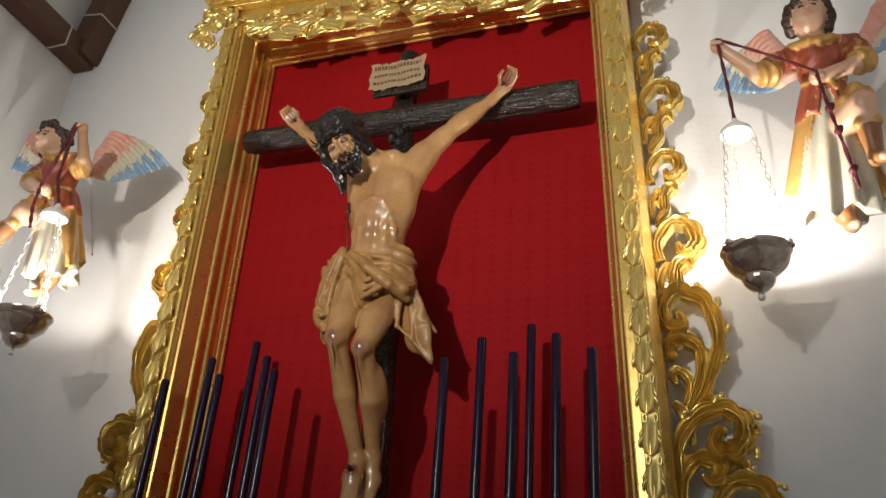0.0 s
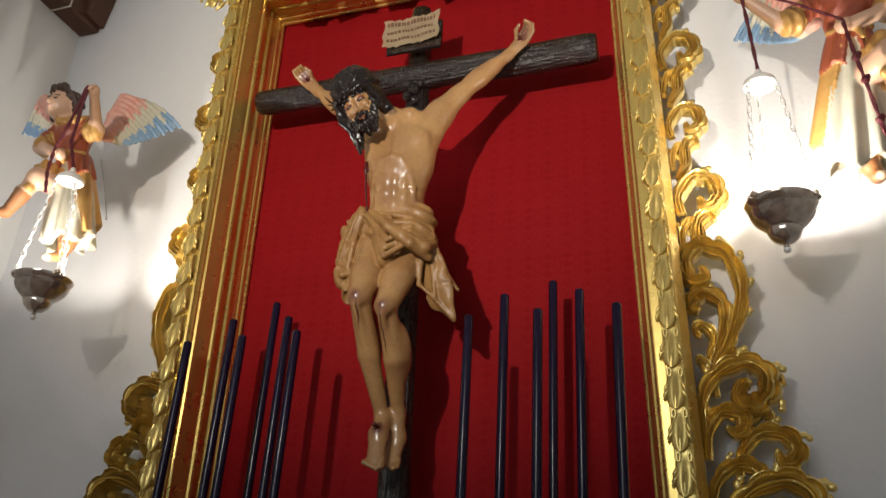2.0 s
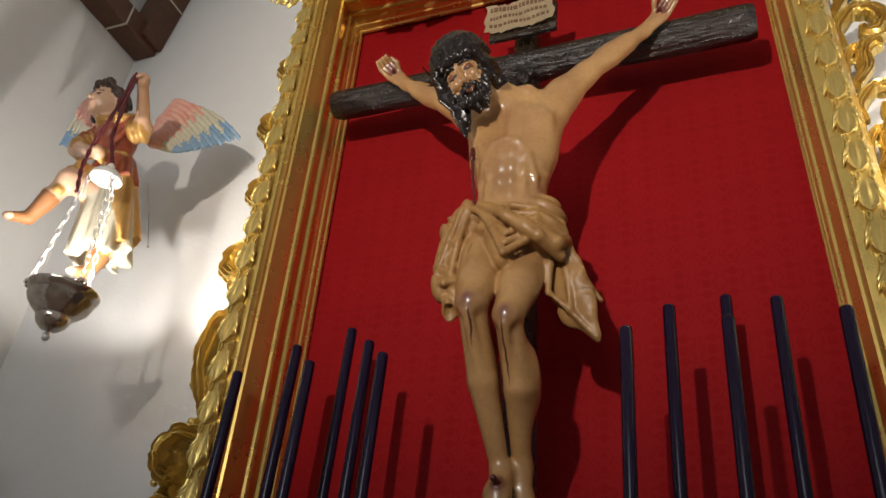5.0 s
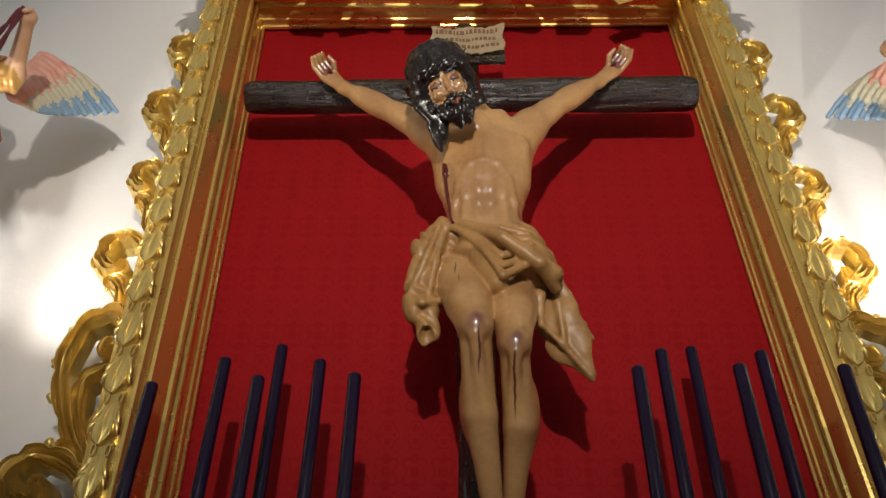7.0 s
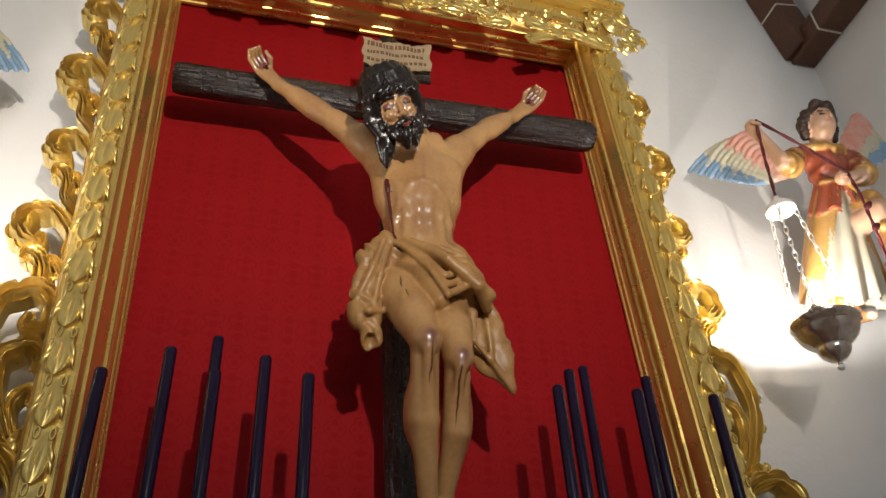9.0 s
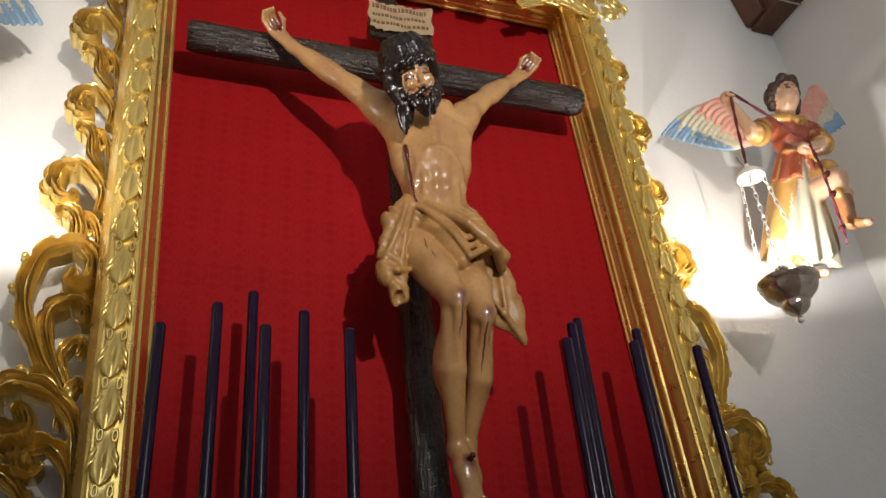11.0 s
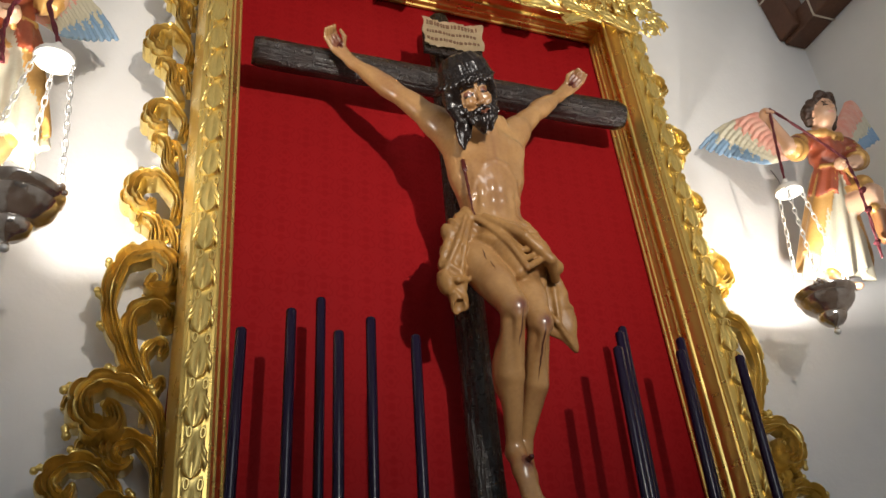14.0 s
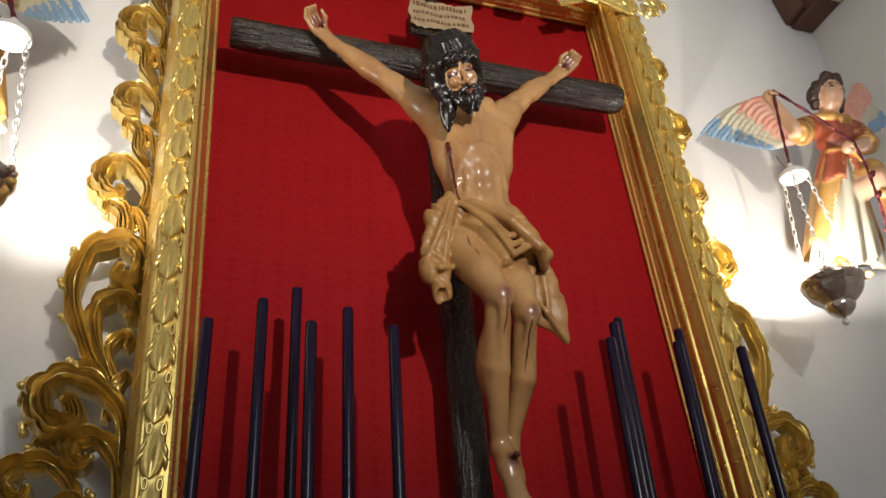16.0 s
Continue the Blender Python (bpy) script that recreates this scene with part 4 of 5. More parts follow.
for i in range(16):
    a = 2 * math.pi * (i + 0.3) / 16
    p = H(math.sin(a) * 0.112, 0.05 + 0.02 * (i % 2), -0.09 + math.cos(a) * 0.114)
    c.limb(p, H(math.sin(a + 0.25) * 0.135, 0.045 + 0.05 * (i % 2), -0.09 + math.cos(a + 0.25) * 0.135), 0.005, 0.003, HR, 0.002)
for k in range(4):
    w = 0.013 * (k - 1.5)
    c.chain((H(-0.082 + w * 0.3, 0.04, -0.04 + w), H(-0.084 + w, -0.03, -0.05), H(-0.066 + w, -0.095, -0.05), np.array((-0.108 + w, 3.0 + 0.01 * (k % 2), 3.70 - 0.012 * k)), np.array((-0.10 + w * 0.6, 3.035, 3.645 - 0.012 * (k % 3)))), (0.018, 0.019, 0.018, 0.016, 0.008), HR, 0.005)
    c.chain((H(0.082, 0.05, -0.04 - w), H(0.096 + w * 0.4, -0.01, -0.06 - w), H(0.092 + w * 0.4, -0.06, -0.08 - w), H(0.092 + w, -0.095, -0.10)), (0.02, 0.02, 0.017, 0.009), HR, 0.005)
# legs
for hip, knee, calf, ankle, r in (((-0.035, 3.17, 3.20), (0.004, 2.975, 2.905), (0.018, 3.085, 2.70), (0.05, 3.205, 2.47), 1.0), ((0.125, 3.17, 3.18), (0.108, 3.005, 2.87), (0.118, 3.11, 2.68), (0.10, 3.235, 2.50), 0.94)):
    hip, knee, calf, ankle = (np.array(v) for v in (hip, knee, calf, ankle))
    c.limb(hip, knee, 0.086 * r, 0.05 * r, FL, 0.014)
    c.egg(hip * 0.45 + knee * 0.55 + (0, -0.012, 0), (0.062, 0.06, 0.09), FL, 0.02, (-32, 0, 0))
    c.egg(knee + (0.002, -0.022, -0.014), (0.037, 0.034, 0.042), FL, 0.014)
    c.chain((knee + (0, 0.01, -0.01), calf, ankle), (0.043 * r, 0.043 * r, 0.026), FL, 0.012)
    c.egg(calf + (0.012 if r < 1 else -0.010, 0.020, 0.045), (0.047, 0.046, 0.115), FL, 0.025, (26, 0, 0))
    c.limb(knee + (0, -0.028, -0.05), ankle + (0, -0.014, 0.03), 0.016, 0.014, FL, 0.014)
# feet, crossed and nailed, toes down
for a, b, e, r in (((0.055, 3.20, 2.47), (0.056, 3.16, 2.40), (0.066, 3.135, 2.295), 0.033), ((0.10, 3.235, 2.50), (0.105, 3.24, 2.40), (0.098, 3.215, 2.31), 0.03)):
    c.limb(a, b, r, r * 1.05, FL, 0.025)
    c.limb(b, e, r * 1.05, r * 1.1, FL, 0.025, ((0, 1, -0.4), 0.75))
    for i in range(5):
        x = -0.032 + 0.016 * i
        c.limb((e[0] + x, e[1] - 0.005, e[2]), (e[0] + x * 1.1, e[1] - 0.028, e[2] - 0.035 + 0.008 * abs(i - 3)), 0.010, 0.0105, FL, 0.007)
c.limb((0.062, 3.10, 2.425), (0.066, 3.2, 2.42), 0.010, 0.008, BL, 0.006)
c.dye((0.063, 3.125, 2.425), (0.022, 0.03, 0.026), SH, FL)
# side wound and trails
c.limb((-0.088, 3.085, 3.60), (-0.084, 3.08, 3.555), 0.008, 0.010, BL, 0.004)
c.chain(((-0.085, 3.082, 3.565), (-0.075, 3.082, 3.46), (-0.062, 3.09, 3.36)), (0.006, 0.006, 0.004), BL, 0.003)
# loincloth: a girdle of diagonal folds, a bunched end at one hip and a long flap at the other
c.limb((-0.055, 3.165, 3.315), (0.14, 3.165, 3.305), 0.088, 0.092, CL, 0.02, ((0, 1, 0), 0.85), (0.005, 120, (0.45, 0, 1)))
c.limb((0.03, 3.12, 3.25), (0.15, 3.13, 3.20), 0.085, 0.10, CL, 0.014, wave=(0.006, 105, (0.6, 0, 1)))
c.limb((0.05, 3.075, 3.19), (0.07, 3.03, 3.08), 0.06, 0.03, CL, 0.012)
for i in range(6):
    f = i / 5
    a = (-0.085 + 0.05 * f, 3.085 - 0.01 * f, 3.335 - 0.02 * f)
    m1 = (0.0 + 0.045 * f, 3.055 - 0.05 * f, 3.318 - 0.15 * f)
    m2 = (0.09 - 0.005 * f, 3.045 - 0.055 * f, 3.295 - 0.215 * f)
    m3 = (0.165 + 0.01 * f, 3.055 - 0.035 * f, 3.275 - 0.125 * f)
    e = (0.235, 3.105, 3.245 - 0.05 * f)
    c.chain((a, m1, m2, m3, e), (0.007, 0.011, 0.012, 0.014, 0.011), CL, 0.006)
c.chain(((-0.03, 3.06, 3.33), (0.06, 3.01, 3.25), (0.15, 3.0, 3.17), (0.235, 3.05, 3.13), (0.25, 3.1, 3.17)), (0.013, 0.02, 0.026, 0.026, 0.02), CL, 0.008)
c.chain(((-0.01, 3.05, 3.31), (0.09, 2.985, 3.21), (0.19, 3.0, 3.13), (0.24, 3.08, 3.10)), (0.012, 0.018, 0.02, 0.018), CL, 0.008)
FOLDS = (0.008, 88, (1, 0.25, 0.3))
c.limb((-0.095, 3.10, 3.345), (-0.15, 3.115, 3.27), 0.034, 0.036, CL, 0.012, ((0, 1, 0), 0.7), FOLDS)
c.limb((-0.105, 3.10, 3.32), (-0.14, 3.13, 3.19), 0.03, 0.048, CL, 0.012, ((0, 1, 0), 0.7), FOLDS)
c.limb((-0.14, 3.13, 3.19), (-0.148, 3.14, 3.075), 0.048, 0.056, CL, 0.012, ((0, 1, 0), 0.7), FOLDS)
c.limb((-0.135, 3.14, 3.10), (-0.132, 3.145, 2.985), 0.036, 0.035, CL, 0.006, ((0, 1, 0), 0.8), (0.005, 130, (1, 0.2, 0.05)))
c.carve((-0.132, 3.13, 2.96), (0.024, 0.026, 0.04), 0.006)
for pts, r in ((((-0.10, 3.075, 3.33), (-0.135, 3.085, 3.22), (-0.185, 3.115, 3.10)), 0.012), (((-0.085, 3.085, 3.31), (-0.11, 3.09, 3.2), (-0.13, 3.105, 3.08)), 0.011), (((-0.13, 3.09, 3.30), (-0.17, 3.11, 3.22), (-0.195, 3.13, 3.13)), 0.011), (((-0.19, 3.12, 3.085), (-0.145, 3.095, 3.06), (-0.098, 3.11, 3.075)), 0.011)):
    c.chain(pts, (r * 0.7, r, r * 0.8), CL, 0.012)
# long flap
SHEET = ((0.35, 1, 0.1), 0.3)
c.limb((0.215, 3.12, 3.21), (0.245, 3.145, 3.05), 0.035, 0.062, CL, 0.012, SHEET, (0.006, 74, (1, 0, 0.42)))
c.limb((0.245, 3.145, 3.05), (0.278, 3.16, 2.965), 0.062, 0.060, CL, 0.012, SHEET, (0.006, 74, (1, 0, 0.42)))
c.limb((0.278, 3.16, 2.965), (0.335, 3.175, 2.855), 0.056, 0.010, CL, 0.016, SHEET)
for pts, r in ((((0.205, 3.09, 3.20), (0.20, 3.105, 3.09), (0.195, 3.115, 2.995)), 0.012), (((0.235, 3.1, 3.19), (0.25, 3.12, 3.07), (0.26, 3.135, 2.955)), 0.010), (((0.25, 3.115, 3.18), (0.295, 3.14, 3.06), (0.345, 3.17, 2.985)), 0.011), (((0.26, 3.13, 3.08), (0.30, 3.15, 2.98), (0.333, 3.17, 2.87)), 0.011), (((0.195, 3.115, 3.0), (0.255, 3.14, 2.945), (0.33, 3.17, 2.86)), 0.009)):
    c.chain(pts, (r * 0.7, r, r * 0.7), CL, 0.012)
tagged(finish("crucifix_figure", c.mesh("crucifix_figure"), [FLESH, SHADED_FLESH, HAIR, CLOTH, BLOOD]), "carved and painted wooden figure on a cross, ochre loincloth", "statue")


# ---- candles and the draped stand that holds them ----
def candle(x, y, top, low, r, label="tall dark purple wax candle"):
    t = thing("candle", label, "candle", "candles before the cross", (x, y, low))
    h = top - low
    bm = lathe(bmesh.new(), [(r, 0), (r, h * 0.5), (r * 0.99, h - 0.012), (r * 0.93, h - 0.003), (r * 0.8, h), (r * 0.5, h - 0.004), (0.003, h - 0.006)], 20)
    part("shaft", bm, CANDLE, t, "", True, 50)
    part("wick", lathe(bmesh.new(), [(0.002, h - 0.007), (0.0018, h + 0.008)], 6), WICK, t, "burnt wick")
    part("candle_cup", lathe(bmesh.new(), [(r * 0.6, -0.03), (r * 0.9, -0.018), (r * 1.12, -0.004), (r * 1.15, 0.012), (r * 1.02, 0.012)], 16), BRASS, t, "small brass cup", True)
    return t


CANDLES = [(0.435, 3.055, 2.823), (0.54, 3.183, 2.952), (0.703, 3.057, 2.831), (0.693, 3.387, 3.085), (0.833, 3.21, 2.963), (0.989, 3.083, 2.844),
           (-0.32, 3.087, 2.819), (-0.442, 3.209, 2.933), (-0.594, 3.34, 3.063), (-0.581, 3.091, 2.813), (-0.72, 3.206, 2.938), (-0.887, 3.137, 2.819)]
BASES = {}
for x, y, top in CANDLES:
    low = 1.935 if y < 3.15 else (2.04 if y < 3.3 else 2.15)
    BASES[(x, y)] = low
    candle(x, y, top, low, 0.0185)
candle(-2.30, 3.29, 2.725, 1.99, 0.041, "tall black wax candle beside the altar")

for s, cx in ((1, 0.73), (-1, -0.61)):
    bm = bmesh.new()
    n, m = 44, 26
    rows = []
    rng = random.Random(3 + s)
    for j in range(m + 1):
        row = []
        for i in range(n + 1):
            x, y = cx - 0.5 + 1.0 * i / n, 2.92 + 0.60 * j / m
            z = 1.62 - 0.5 * max(0, abs(x - cx) - 0.42)
            for (px, py), low in BASES.items():
                d = math.hypot(x - px, y - py)
                z = max(z, low - 0.025 - d * (0.75 + 0.35 * math.sin(5 * math.atan2(y - py, x - px) + px * 9)) + 0.05 * math.sin(9 * math.atan2(y - py, x - px)) * min(1, d * 7) * 0.5)
            z += 0.012 * noise.noise(Vector((x * 14, y * 14, 2)))
            row.append(bm.verts.new((x, y, z)))
        rows.append(row)
    for a, b in zip(rows, rows[1:]):
        for i in range(n):
            bm.faces.new((a[i], a[i + 1], b[i + 1], b[i]))
    edge = [v for v in bm.verts if v.is_boundary]
    ext = bmesh.ops.extrude_edge_only(bm, edges=[e for e in bm.edges if e.is_boundary])
    for v in ext["geom"]:
        if isinstance(v, bmesh.types.BMVert):
            v.co.z = 1.3
    ob = part("draped_cloth", bm, SATIN, None, "", True, 80)
    tagged(ob, "crumpled dark red satin draped over the candle stand", "cloth", "satin drapes")

altar = thing("altar", "plain stepped altar table behind the chapel rail", "altar", at=(FX, 3.2, 0))
part("table_body", box(bmesh.new(), (-1.5, -0.3, 0), (1.5, 0.42, 1.1), 0.01), PLASTER, altar)
part("table_top", box(bmesh.new(), (-1.56, -0.36, 1.1), (1.56, 0.42, 1.15), 0.01), BEAM, altar)
part("gradine", box(bmesh.new(), (-1.12, -0.2, 1.15), (1.12, 0.36, 1.3), 0.01), GOLD_FLAT, altar, "gilded step on the altar")
stand = thing("candle_stand", "slim dark floor candle stand", "candle stand", at=(-2.30, 3.29, 0))
part("stem", lathe(bmesh.new(), [(0.13, 0), (0.13, 0.02), (0.05, 0.06), (0.018, 0.12), (0.018, 0.8), (0.03, 0.83), (0.018, 0.86), (0.018, 1.88), (0.05, 1.92), (0.055, 1.955)], 20), BRASS, stand, "", True, 45)
# satin collar at its top
part("collar", lathe(bmesh.new(), [(0.08, 1.84), (0.1, 1.9), (0.08, 1.97), (0.045, 1.985)], 24, flute=0.12, lobes=7), SATIN, stand, "dark red satin collar", True, 70)


# ---- hanging lamps ----
def chain_links(parent, a, b, size=0.04, wire=0.0026, name="chain_link"):
    a, b = Vector(a), Vector(b)
    d = b - a
    n = max(2, int(d.length / (size * 0.78)))
    bm = bmesh.new()
    path = []
    for i in range(12):
        w = 2 * math.pi * i / 12
        path.append((size * 0.2 * math.cos(w), 0, size * (0.5 if math.sin(w) > 0 else -0.5) * abs(math.sin(w)) ** 0.6))
    rings = []
    for i, p in enumerate(path):
        q, o = Vector(path[(i + 1) % 12]), Vector(path[i - 1])
        t = (q - o).normalized()
        side = t.cross(Vector((0, 1, 0))).normalized()
        rings.append([bm.verts.new(Vector(p) + side * wire * math.cos(2 * math.pi * k / 5) + Vector((0, wire * math.sin(2 * math.pi * k / 5), 0))) for k in range(5)])
    for i in range(12):
        for k in range(5):
            bm.faces.new((rings[i][k], rings[i][(k + 1) % 5], rings[(i + 1) % 12][(k + 1) % 5], rings[(i + 1) % 12][k]))
    first = part(name, bm, SILVER_LIGHT, parent, "", True)
    turn = d.to_track_quat("Z", "X").to_matrix().to_4x4()
    for i in range(n):
        ob = first if i == 0 else new(name, first.data)
        ob.parent = parent
        ob.matrix_basis = Matrix.Translation(a + d * ((i + 0.5) / n)) @ turn @ pose(0, 0, 0, 0, 0, 90 * (i % 2) + 20)


def hanging_lamp(at, cap, label):
    t = thing("hanging_lamp", label, "lamp", "hanging silver lamps", at)
    outer = [(0.004, -0.012), (0.011, 0.0), (0.013, 0.008), (0.006, 0.018), (0.012, 0.024), (0.034, 0.032), (0.052, 0.05), (0.060, 0.068), (0.058, 0.080), (0.066, 0.084), (0.070, 0.090), (0.086, 0.102), (0.106, 0.124), (0.116, 0.148), (0.108, 0.156), (0.118, 0.165), (0.128, 0.178), (0.128, 0.186)]
    inner = [(0.12, 0.186), (0.11, 0.168), (0.1, 0.15), (0.07, 0.12), (0.01, 0.11)]
    part("bowl", lathe(bmesh.new(), outer + inner, 96, flute=0.005, lobes=16), SILVER, t, "embossed tarnished silver bowl", True, 50)
    part("bulb", ball(bmesh.new(), (0, 0, 0.126), 0.014), GLOW, t, "lit bulb", True)
    part("finial", ball(bmesh.new(), (0, 0, 0.0), 0.014), SILVER_LIGHT, t, "", True)
    top = Vector(cap) - Vector(at)
    part("cap", lathe(bmesh.new(), [(0.062, -0.02), (0.064, -0.014), (0.06, 0.0), (0.04, 0.02), (0.016, 0.034), (0.014, 0.05), (0.008, 0.06), (0.004, 0.062), (0.012, 0.03), (0.036, 0.014), (0.056, -0.006), (0.058, -0.02)], 32, tuple(top), closed=True), CAP_WHITE, t, "smoke cap, coloured white as lit by the bulb", True, 50)
    for k in range(3):
        a = radians(100 + 120 * k)
        rim = Vector((0.122 * math.cos(a), 0.122 * math.sin(a), 0.19))
        bm = bmesh.new()
        ball(bm, rim + Vector((0, 0, 0.004)), 0.014)
        for q in (-0.4, 0.4):
            ball(bm, (0.128 * math.cos(a + q * 0.3), 0.128 * math.sin(a + q * 0.3), 0.185), 0.011, u=8, v=6)
        part("lug", bm, SILVER, t, "cast lug for a chain", True)
        chain_links(t, rim + Vector((0, 0, 0.016)), top + Vector((0.058 * math.cos(a), 0.058 * math.sin(a), -0.012)))
    return t


CAP_L, CAP_R = (-1.545, 2.87, 3.59), (1.575, 3.125, 3.76)
hanging_lamp(LAMP_L, CAP_L, "lit silver sanctuary lamp hung on chains from a carved angel")
hanging_lamp(LAMP_R, CAP_R, "lit silver sanctuary lamp hung on chains from a carved angel")


def cord(points, r, label):
    bm = bmesh.new()
    path = []
    for a, b in zip(points, points[1:]):
        a, b = Vector(a), Vector(b)
        for i in range(8):
            path.append(a.lerp(b, i / 8))
    path.append(Vector(points[-1]))
    for w in (0, math.pi):
        twist = [p + Vector((math.cos(i * 0.9 + w), math.sin(i * 0.9 + w), 0)) * r * 0.5 for i, p in enumerate(path)]
        sweep(bm, twist, [r * 0.7] * len(twist), 6, up=Vector((0.3, 1, 0.1)))
    return tagged(part("cord", bm, ROPE, None, "", True), label, "cord", "lamp cords")


# ---- the two lamp-bearing angels, each one plain mesh ----
def angel(name, s, P, lo, hi, label):
    """P: places of head, hands, hips, feet and wing tips."""
    A = Clay(lo, hi, 0.0068)
    V = lambda k: np.array(P[k], float)
    SK, TU, CR, GI, BO, HA, CO, IV, BU = range(9)
    head, chest, waist = V("head"), V("chest"), V("waist")
    # wings: rows of long flattened feathers
    for key, root, tip, top in (("a", V("root_a"), V("tip_a"), V("top_a")), ("b", V("root_b"), V("tip_b"), V("top_b"))):
        span = tip - top
        for row, (n, reach, r) in enumerate(((17, 1.0, 0.022), (13, 0.66, 0.022), (10, 0.36, 0.023))):
            for i in range(n):
                t = i / (n - 1)
                base = root * (1 - t) + top * t
                end = (root + span * 0.34 + np.array((0, 0, 0.03))) * (1 - t ** 1.25) + (tip + np.array((0, 0, 0.005))) * t ** 1.25 + np.array((0, 0, -0.015 * math.sin(math.pi * t)))
                end = base + (end - base) * (reach - 0.03 * (i % 2))
                y = np.array((0, -0.012 * row, 0))
                bow = np.array((0, 0, 0.05 * t))
                for q in range(6):
                    g, h = q / 6, (q + 1) / 6
                    a = base + (end - base) * g + y + bow * 4 * g * (1 - g) * reach
                    b = base + (end - base) * h + y + bow * 4 * h * (1 - h) * reach
                    f = (g + h) / 2 * reach
                    m = CO if f < 0.36 + 0.05 * (i % 2) else (IV if f < 0.66 + 0.06 * (i % 3) else BU)
                    rr = r * (1, 1, 1, 1, 0.95, 0.85)[q] * (1 - 0.25 * t)
                    A.limb(a, b, rr, rr * (1 if q < 4 else 0.85), m, 0.005, ((0, 1, 0), 0.5))
        A.chain((root, root * 0.5 + top * 0.5 - span * 0.06, top, top * 0.7 + tip * 0.3 + (0, 0, 0.03)), (0.022, 0.024, 0.022, 0.014), CO, 0.012)
    # body and skirts
    A.limb(waist, chest, 0.072, 0.098, TU, 0.03, ((0, 1, 0), 0.8), (0.005, 70, (1, 0, 0.2)))
    A.limb(chest + (0, 0, 0.04), head + (0, 0.02, -0.07), 0.055, 0.042, SK, 0.03)
    A.chain((chest + (-0.105, -0.03, 0.07), chest + (-0.04, -0.075, 0.045), chest + (0.04, -0.075, 0.045), chest + (0.105, -0.03, 0.07)), (0.016, 0.02, 0.02, 0.016), GI, 0.012)
    A.egg(chest + (0, -0.085, 0.03), (0.016, 0.012, 0.016), GI, 0.006)
    # long cream skirt, gilt overskirt open in front, rust peplum and a knotted belt
    hemc, wide = V("hem"), P["spread"]
    A.bell(waist + (0, 0, 0.02), hemc, 0.066, wide, CR, 0.008, 0.014, 9, 0.022)
    A.carve(hemc, (wide * 0.72, wide * 0.55, 0.07), 0.012)
    A.bell(waist + (0, 0.004, 0.015), waist * 0.14 + hemc * 0.86 + (0, 0.01, 0), 0.078, wide * 1.1, GI, 0.006, 0.013, 7, 0.035, P["open"], 0.85, 0.8)
    A.bell(waist + (0, 0.002, 0.02), waist * 0.76 + hemc * 0.24, 0.08, 0.118, TU, 0.008, 0.008, 12, 0.012, 0.5, 0.85)
    A.chain((waist + (-0.078, -0.03, 0.012), waist + (0, -0.07, 0.004), waist + (0.078, -0.03, 0.012)), (0.012, 0.014, 0.012), GI, 0.006)
    A.limb(waist + (0.01, -0.075, 0.0), waist + (0.03, -0.09, -0.07), 0.014, 0.010, GI, 0.006)
    # legs in tall sandals, one of them lifted out of the skirt
    for foot, knee, bare in ((V("foot"), hemc + (0, 0.02, 0.08), 0), (V("foot2"), V("knee2"), 1)):
        if bare:
            A.limb(waist * 0.6 + hemc * 0.4, knee, 0.062, 0.05, SK, 0.02)
            A.chain((waist * 0.7 + hemc * 0.3 + (0.03 * s, -0.02, 0), knee * 0.75 + waist * 0.25 + (0.02 * s, 0.01, 0.02)), (0.06, 0.056), GI, 0.012, wave=(0.007, 90, (1, 0.3, 0.4)))
        A.chain((knee, knee * 0.4 + foot * 0.6), (0.044, 0.034), SK, 0.02)
        A.chain((knee * 0.5 + foot * 0.5, foot), (0.040, 0.028), BO, 0.012)
        A.limb(knee * 0.62 + foot * 0.38 + (-0.03, -0.012, 0.0), knee * 0.62 + foot * 0.38 + (0.03, -0.012, 0.008), 0.024, 0.024, GI, 0.008)
        toe = foot + (s * 0.012 * bare, -0.065, -0.035)
        A.limb(foot, toe, 0.027, 0.02, BO, 0.012)
        A.egg(toe + (0, -0.012, -0.004), (0.022, 0.02, 0.016), SK, 0.006)
    # arms
    for sh, el, ha in ((V("shoulder_a"), V("elbow_a"), V("hand_a")), (V("shoulder_b"), V("elbow_b"), V("hand_b"))):
        A.limb(sh, sh * 0.45 + el * 0.55, 0.046, 0.05, TU, 0.02, wave=(0.004, 90, (1, 0.3, 0.4)))
        A.limb(sh * 0.5 + el * 0.5, sh * 0.3 + el * 0.7 + (0, 0.0, -0.022), 0.049, 0.056, GI, 0.01, wave=(0.006, 110, (1, 0.3, 0.4)))
        A.chain((sh * 0.4 + el * 0.6, el, ha), (0.036, 0.033, 0.022), SK, 0.02)
        A.egg(ha, (0.028, 0.028, 0.032), SK, 0.014)
        for i in range(4):
            A.limb(ha + (-0.018 + 0.012 * i, -0.022, 0.012), ha + (-0.02 + 0.012 * i, -0.036, -0.014), 0.008, 0.008, SK, 0.006)
    # head and wavy hair
    fx = P["face"]
    A.egg(head, (0.064, 0.072, 0.088), SK, 0.02, P["tilt"])
    A.egg(head + (fx, -0.03, -0.03), (0.05, 0.045, 0.055), SK, 0.02, P["tilt"])
    A.egg(head + (-fx * 0.5, 0.03, 0.034), (0.070, 0.068, 0.064), HA, 0.008, P["tilt"], (0.006, 140, (0.8, 0.5, 0.6)))
    A.chain((head + (-0.065, -0.02, 0.03), head + (-0.03, -0.055, 0.078), head + (0.03, -0.055, 0.078), head + (0.065, -0.02, 0.03)), (0.022, 0.022, 0.022, 0.022), HA, 0.008, wave=(0.005, 140, (1, 0.6, 0.4)))
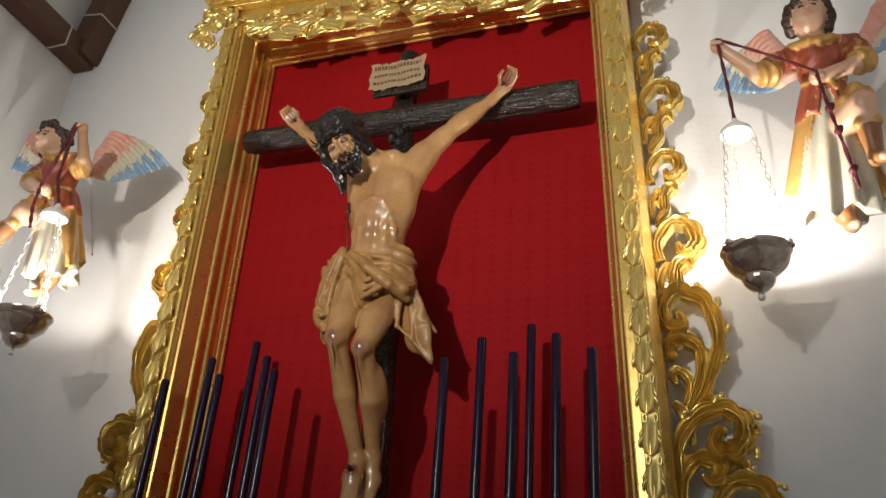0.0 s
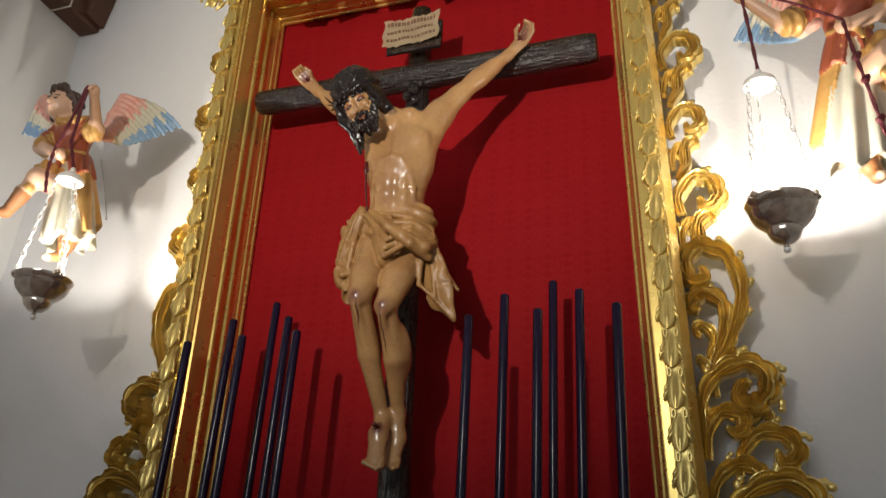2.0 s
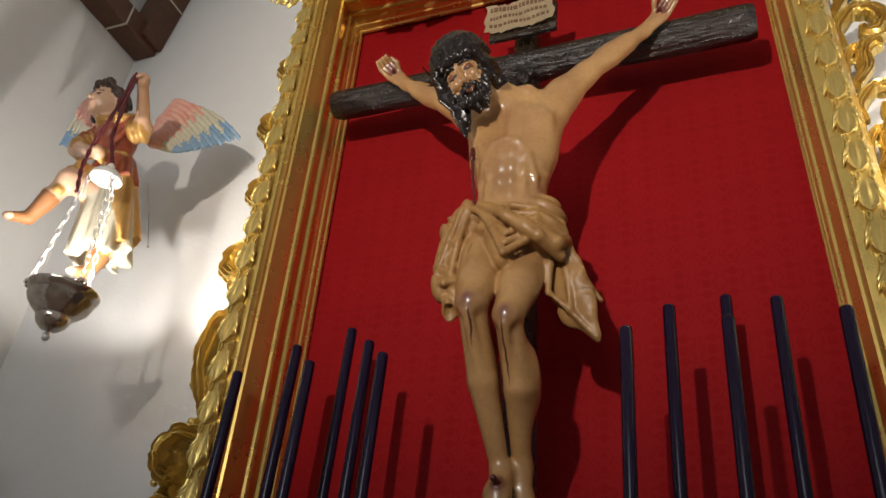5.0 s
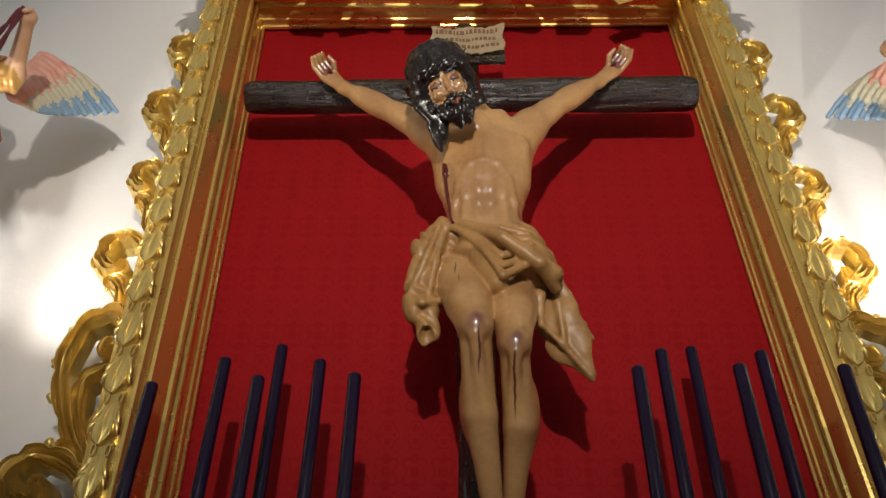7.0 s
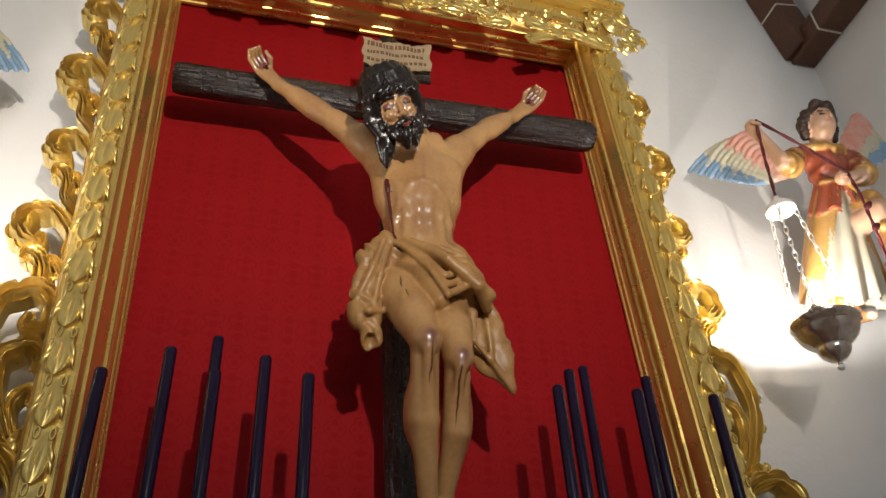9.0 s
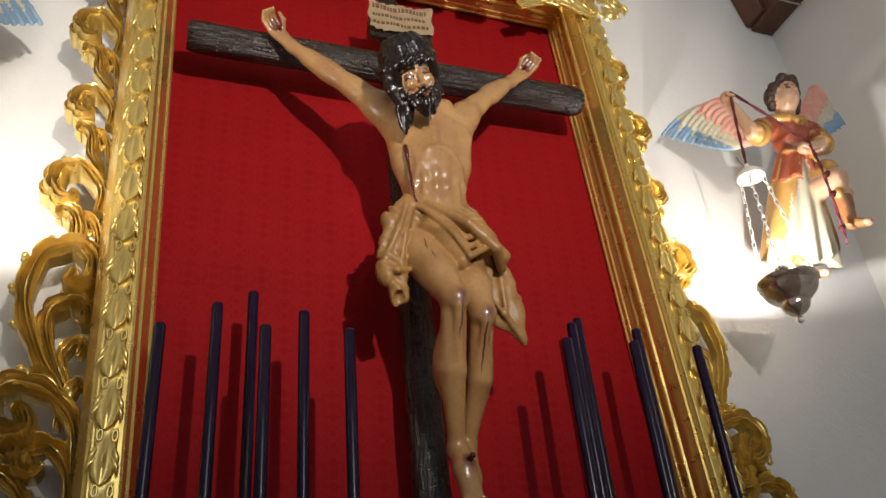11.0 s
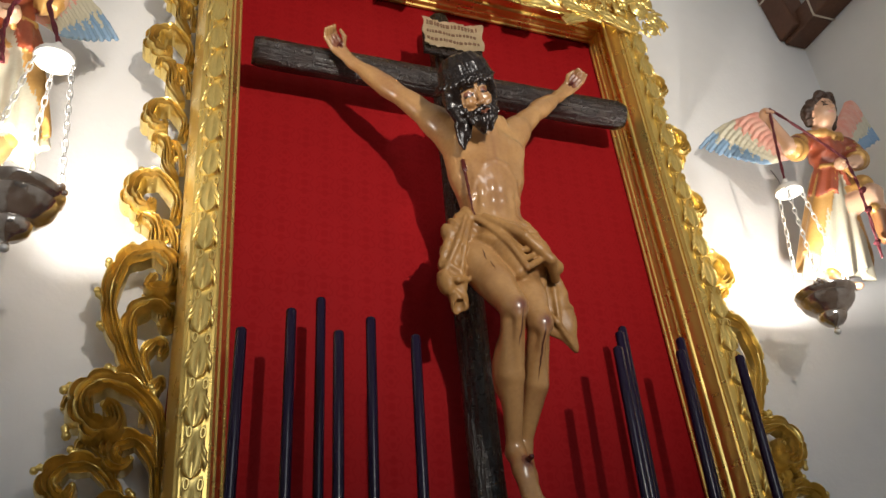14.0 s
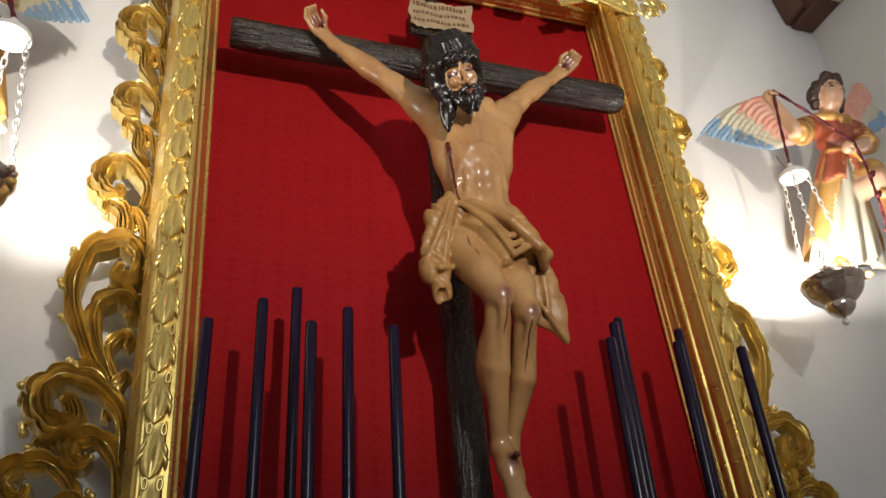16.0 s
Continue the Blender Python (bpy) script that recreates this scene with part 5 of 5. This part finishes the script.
    for q in (-1, 1):
        A.chain((head + (q * 0.064, -0.01, 0.045), head + (q * 0.076, 0.012, 0.0), head + (q * 0.07, 0.025, -0.05)), (0.024, 0.026, 0.02), HA, 0.008, wave=(0.006, 140, (0.4, 0.6, 1)))
        A.carve(head + (fx + q * 0.025, -0.088, 0.004), (0.015, 0.018, 0.009), 0.01)
        A.egg(head + (fx + q * 0.025, -0.070, 0.002), (0.010, 0.006, 0.005), HA, 0.004)
        A.limb(head + (fx + q * 0.014, -0.076, 0.020), head + (fx + q * 0.038, -0.068, 0.018), 0.004, 0.004, HA, 0.004)
    A.limb(head + (fx, -0.074, 0.004), head + (fx * 1.15, -0.090, -0.024), 0.007, 0.011, SK, 0.01)
    A.limb(head + (fx - 0.012, -0.078, -0.046), head + (fx + 0.012, -0.078, -0.046), 0.005, 0.005, CO, 0.004)
    return tagged(finish(name, A.mesh(name), [SKIN, TUNIC, CREAM, GILT, BOOT, BROWN_HAIR, CORAL, IVORY, BLUE]), label, "statue", "lamp-bearing angels")


RIGHT = dict(head=(1.905, 3.07, 4.245), chest=(1.93, 3.15, 4.075), waist=(1.925, 3.16, 3.935), hem=(1.925, 3.33, 3.44), spread=0.165, open=1.25,
             root_a=(1.84, 3.30, 4.14), top_a=(1.77, 3.34, 4.42), tip_a=(1.535, 3.56, 4.33), root_b=(2.10, 3.22, 4.18), top_b=(2.30, 3.2, 4.50), tip_b=(2.42, 3.2, 4.28),
             foot=(1.965, 3.34, 3.40), foot2=(2.045, 3.10, 3.54), knee2=(2.03, 3.07, 3.77), shoulder_a=(1.815, 3.15, 4.11), elbow_a=(1.69, 3.13, 4.035), hand_a=(1.54, 3.075, 4.172),
             shoulder_b=(2.045, 3.12, 4.11), elbow_b=(2.08, 3.1, 4.0), hand_b=(1.89, 3.06, 3.92), tilt=(12, 6, 10), face=-0.012)
LEFT = dict(head=(-1.84, 2.96, 4.13), chest=(-1.775, 3.02, 3.97), waist=(-1.735, 3.03, 3.82), hem=(-1.685, 3.09, 3.36), spread=0.135, open=1.15,
            root_a=(-1.70, 3.15, 4.03), top_a=(-1.72, 3.22, 4.34), tip_a=(-1.455, 3.41, 4.225), root_b=(-1.90, 3.1, 4.08), top_b=(-2.10, 3.06, 4.29), tip_b=(-2.31, 3.15, 4.15),
            foot=(-1.70, 3.08, 3.29), foot2=(-1.93, 2.90, 3.47), knee2=(-1.83, 2.93, 3.67), shoulder_a=(-1.70, 3.02, 4.02), elbow_a=(-1.615, 3.0, 3.97), hand_a=(-1.53, 2.84, 4.085),
            shoulder_b=(-1.885, 3.02, 4.0), elbow_b=(-1.91, 2.96, 3.88), hand_b=(-1.71, 2.91, 3.78), tilt=(12, -6, -10), face=-0.015)
angel("angel_statue", 1, RIGHT, (1.40, 2.92, 3.25), (2.58, 3.64, 4.62), "painted carved angel with spread wings holding a lamp cord")
angel("angel_statue", -1, LEFT, (-2.5, 2.7, 3.1), (-1.36, 3.60, 4.56), "painted carved angel with raised arm holding a lamp cord")
cord([(CAP_R[0], CAP_R[1], CAP_R[2] + 0.06), (1.56, 3.09, 4.0), (1.54, 3.04, 4.18)], 0.007, "twisted dark crimson cord holding the lamp")
cord([(1.54, 3.04, 4.18), (1.72, 3.03, 4.05), (1.885, 3.02, 3.92), (1.90, 3.02, 3.78), (1.93, 3.05, 3.62), (1.97, 3.1, 3.42)], 0.007, "twisted dark crimson cord between an angel's fists")
for at in ((1.905, 3.015, 3.73), (1.925, 3.04, 3.64), (1.955, 3.085, 3.49)):
    tagged(part("cord_knot", ball(ball(bmesh.new(), at, 0.016, (1, 1, 0.8)), (at[0] + 0.008, at[1] - 0.004, at[2] + 0.01), 0.012), ROPE, None, "", True), "knot in a crimson lamp cord", "knot", "cord knots")
cord([(CAP_L[0], CAP_L[1], CAP_L[2] + 0.06), (-1.60, 2.86, 3.80), (-1.53, 2.80, 4.085)], 0.008, "twisted dark crimson cord holding the lamp")
cord([(-1.535, 2.80, 4.08), (-1.64, 2.85, 3.90), (-1.705, 2.87, 3.78), (-1.71, 2.87, 3.66), (-1.69, 2.88, 3.54)], 0.008, "twisted dark crimson cord between an angel's fists")

for a, b in (((-2.20, 3.632, 4.26), (-2.03, 3.632, 3.82)), ((2.06, 3.632, 4.33), (2.10, 3.632, 4.20))):
    bm = sweep(bmesh.new(), [a, ((a[0] + b[0]) / 2 + 0.01, 3.63, (a[2] + b[2]) / 2), b], [0.0022] * 3, 6)
    ball(bm, b, 0.007, u=8, v=6)
    tagged(part("wire", bm, SILVER, None, "", True), "thin loose lamp wire on the white wall", "wire", "wall wires")

# ---- the small angel at the foot of the cross ----
k = Clay((-0.12, 2.72, 1.55), (0.36, 3.2, 2.1), 0.0075)
k.egg((0.155, 2.98, 1.93), (0.05, 0.055, 0.058), 0)
k.egg((0.165, 3.0, 1.945), (0.058, 0.058, 0.058), 1, 0.01, None, (0.004, 150, (0.8, 0.5, 0.6)))
k.limb((0.15, 2.98, 1.86), (0.16, 2.99, 1.70), 0.05, 0.075, 0)
k.chain(((0.10, 2.97, 1.82), (0.06, 2.94, 1.88), (0.03, 2.93, 1.985)), (0.03, 0.024, 0.016), 0)
k.limb((0.03, 2.93, 1.985), (0.025, 2.925, 2.01), 0.017, 0.012, 0)
k.limb((0.16, 2.99, 1.72), (0.17, 3.0, 1.6), 0.085, 0.11, 2, 0.02)
tagged(finish("cherub_statue", k.mesh("cherub_statue"), [SKIN, BROWN_HAIR, GILT]), "small painted carved cherub raising one arm beside the cross", "statue")
part_block = part("pedestal", lathe(bmesh.new(), [(0.12, 1.3), (0.13, 1.33), (0.1, 1.36), (0.1, 1.56), (0.12, 1.6)], 24, (0.17, 3.0, 0)), GOLD_MATT, None, "", True, 45)
tagged(part_block, "small gilded pedestal under the cherub", "pedestal")
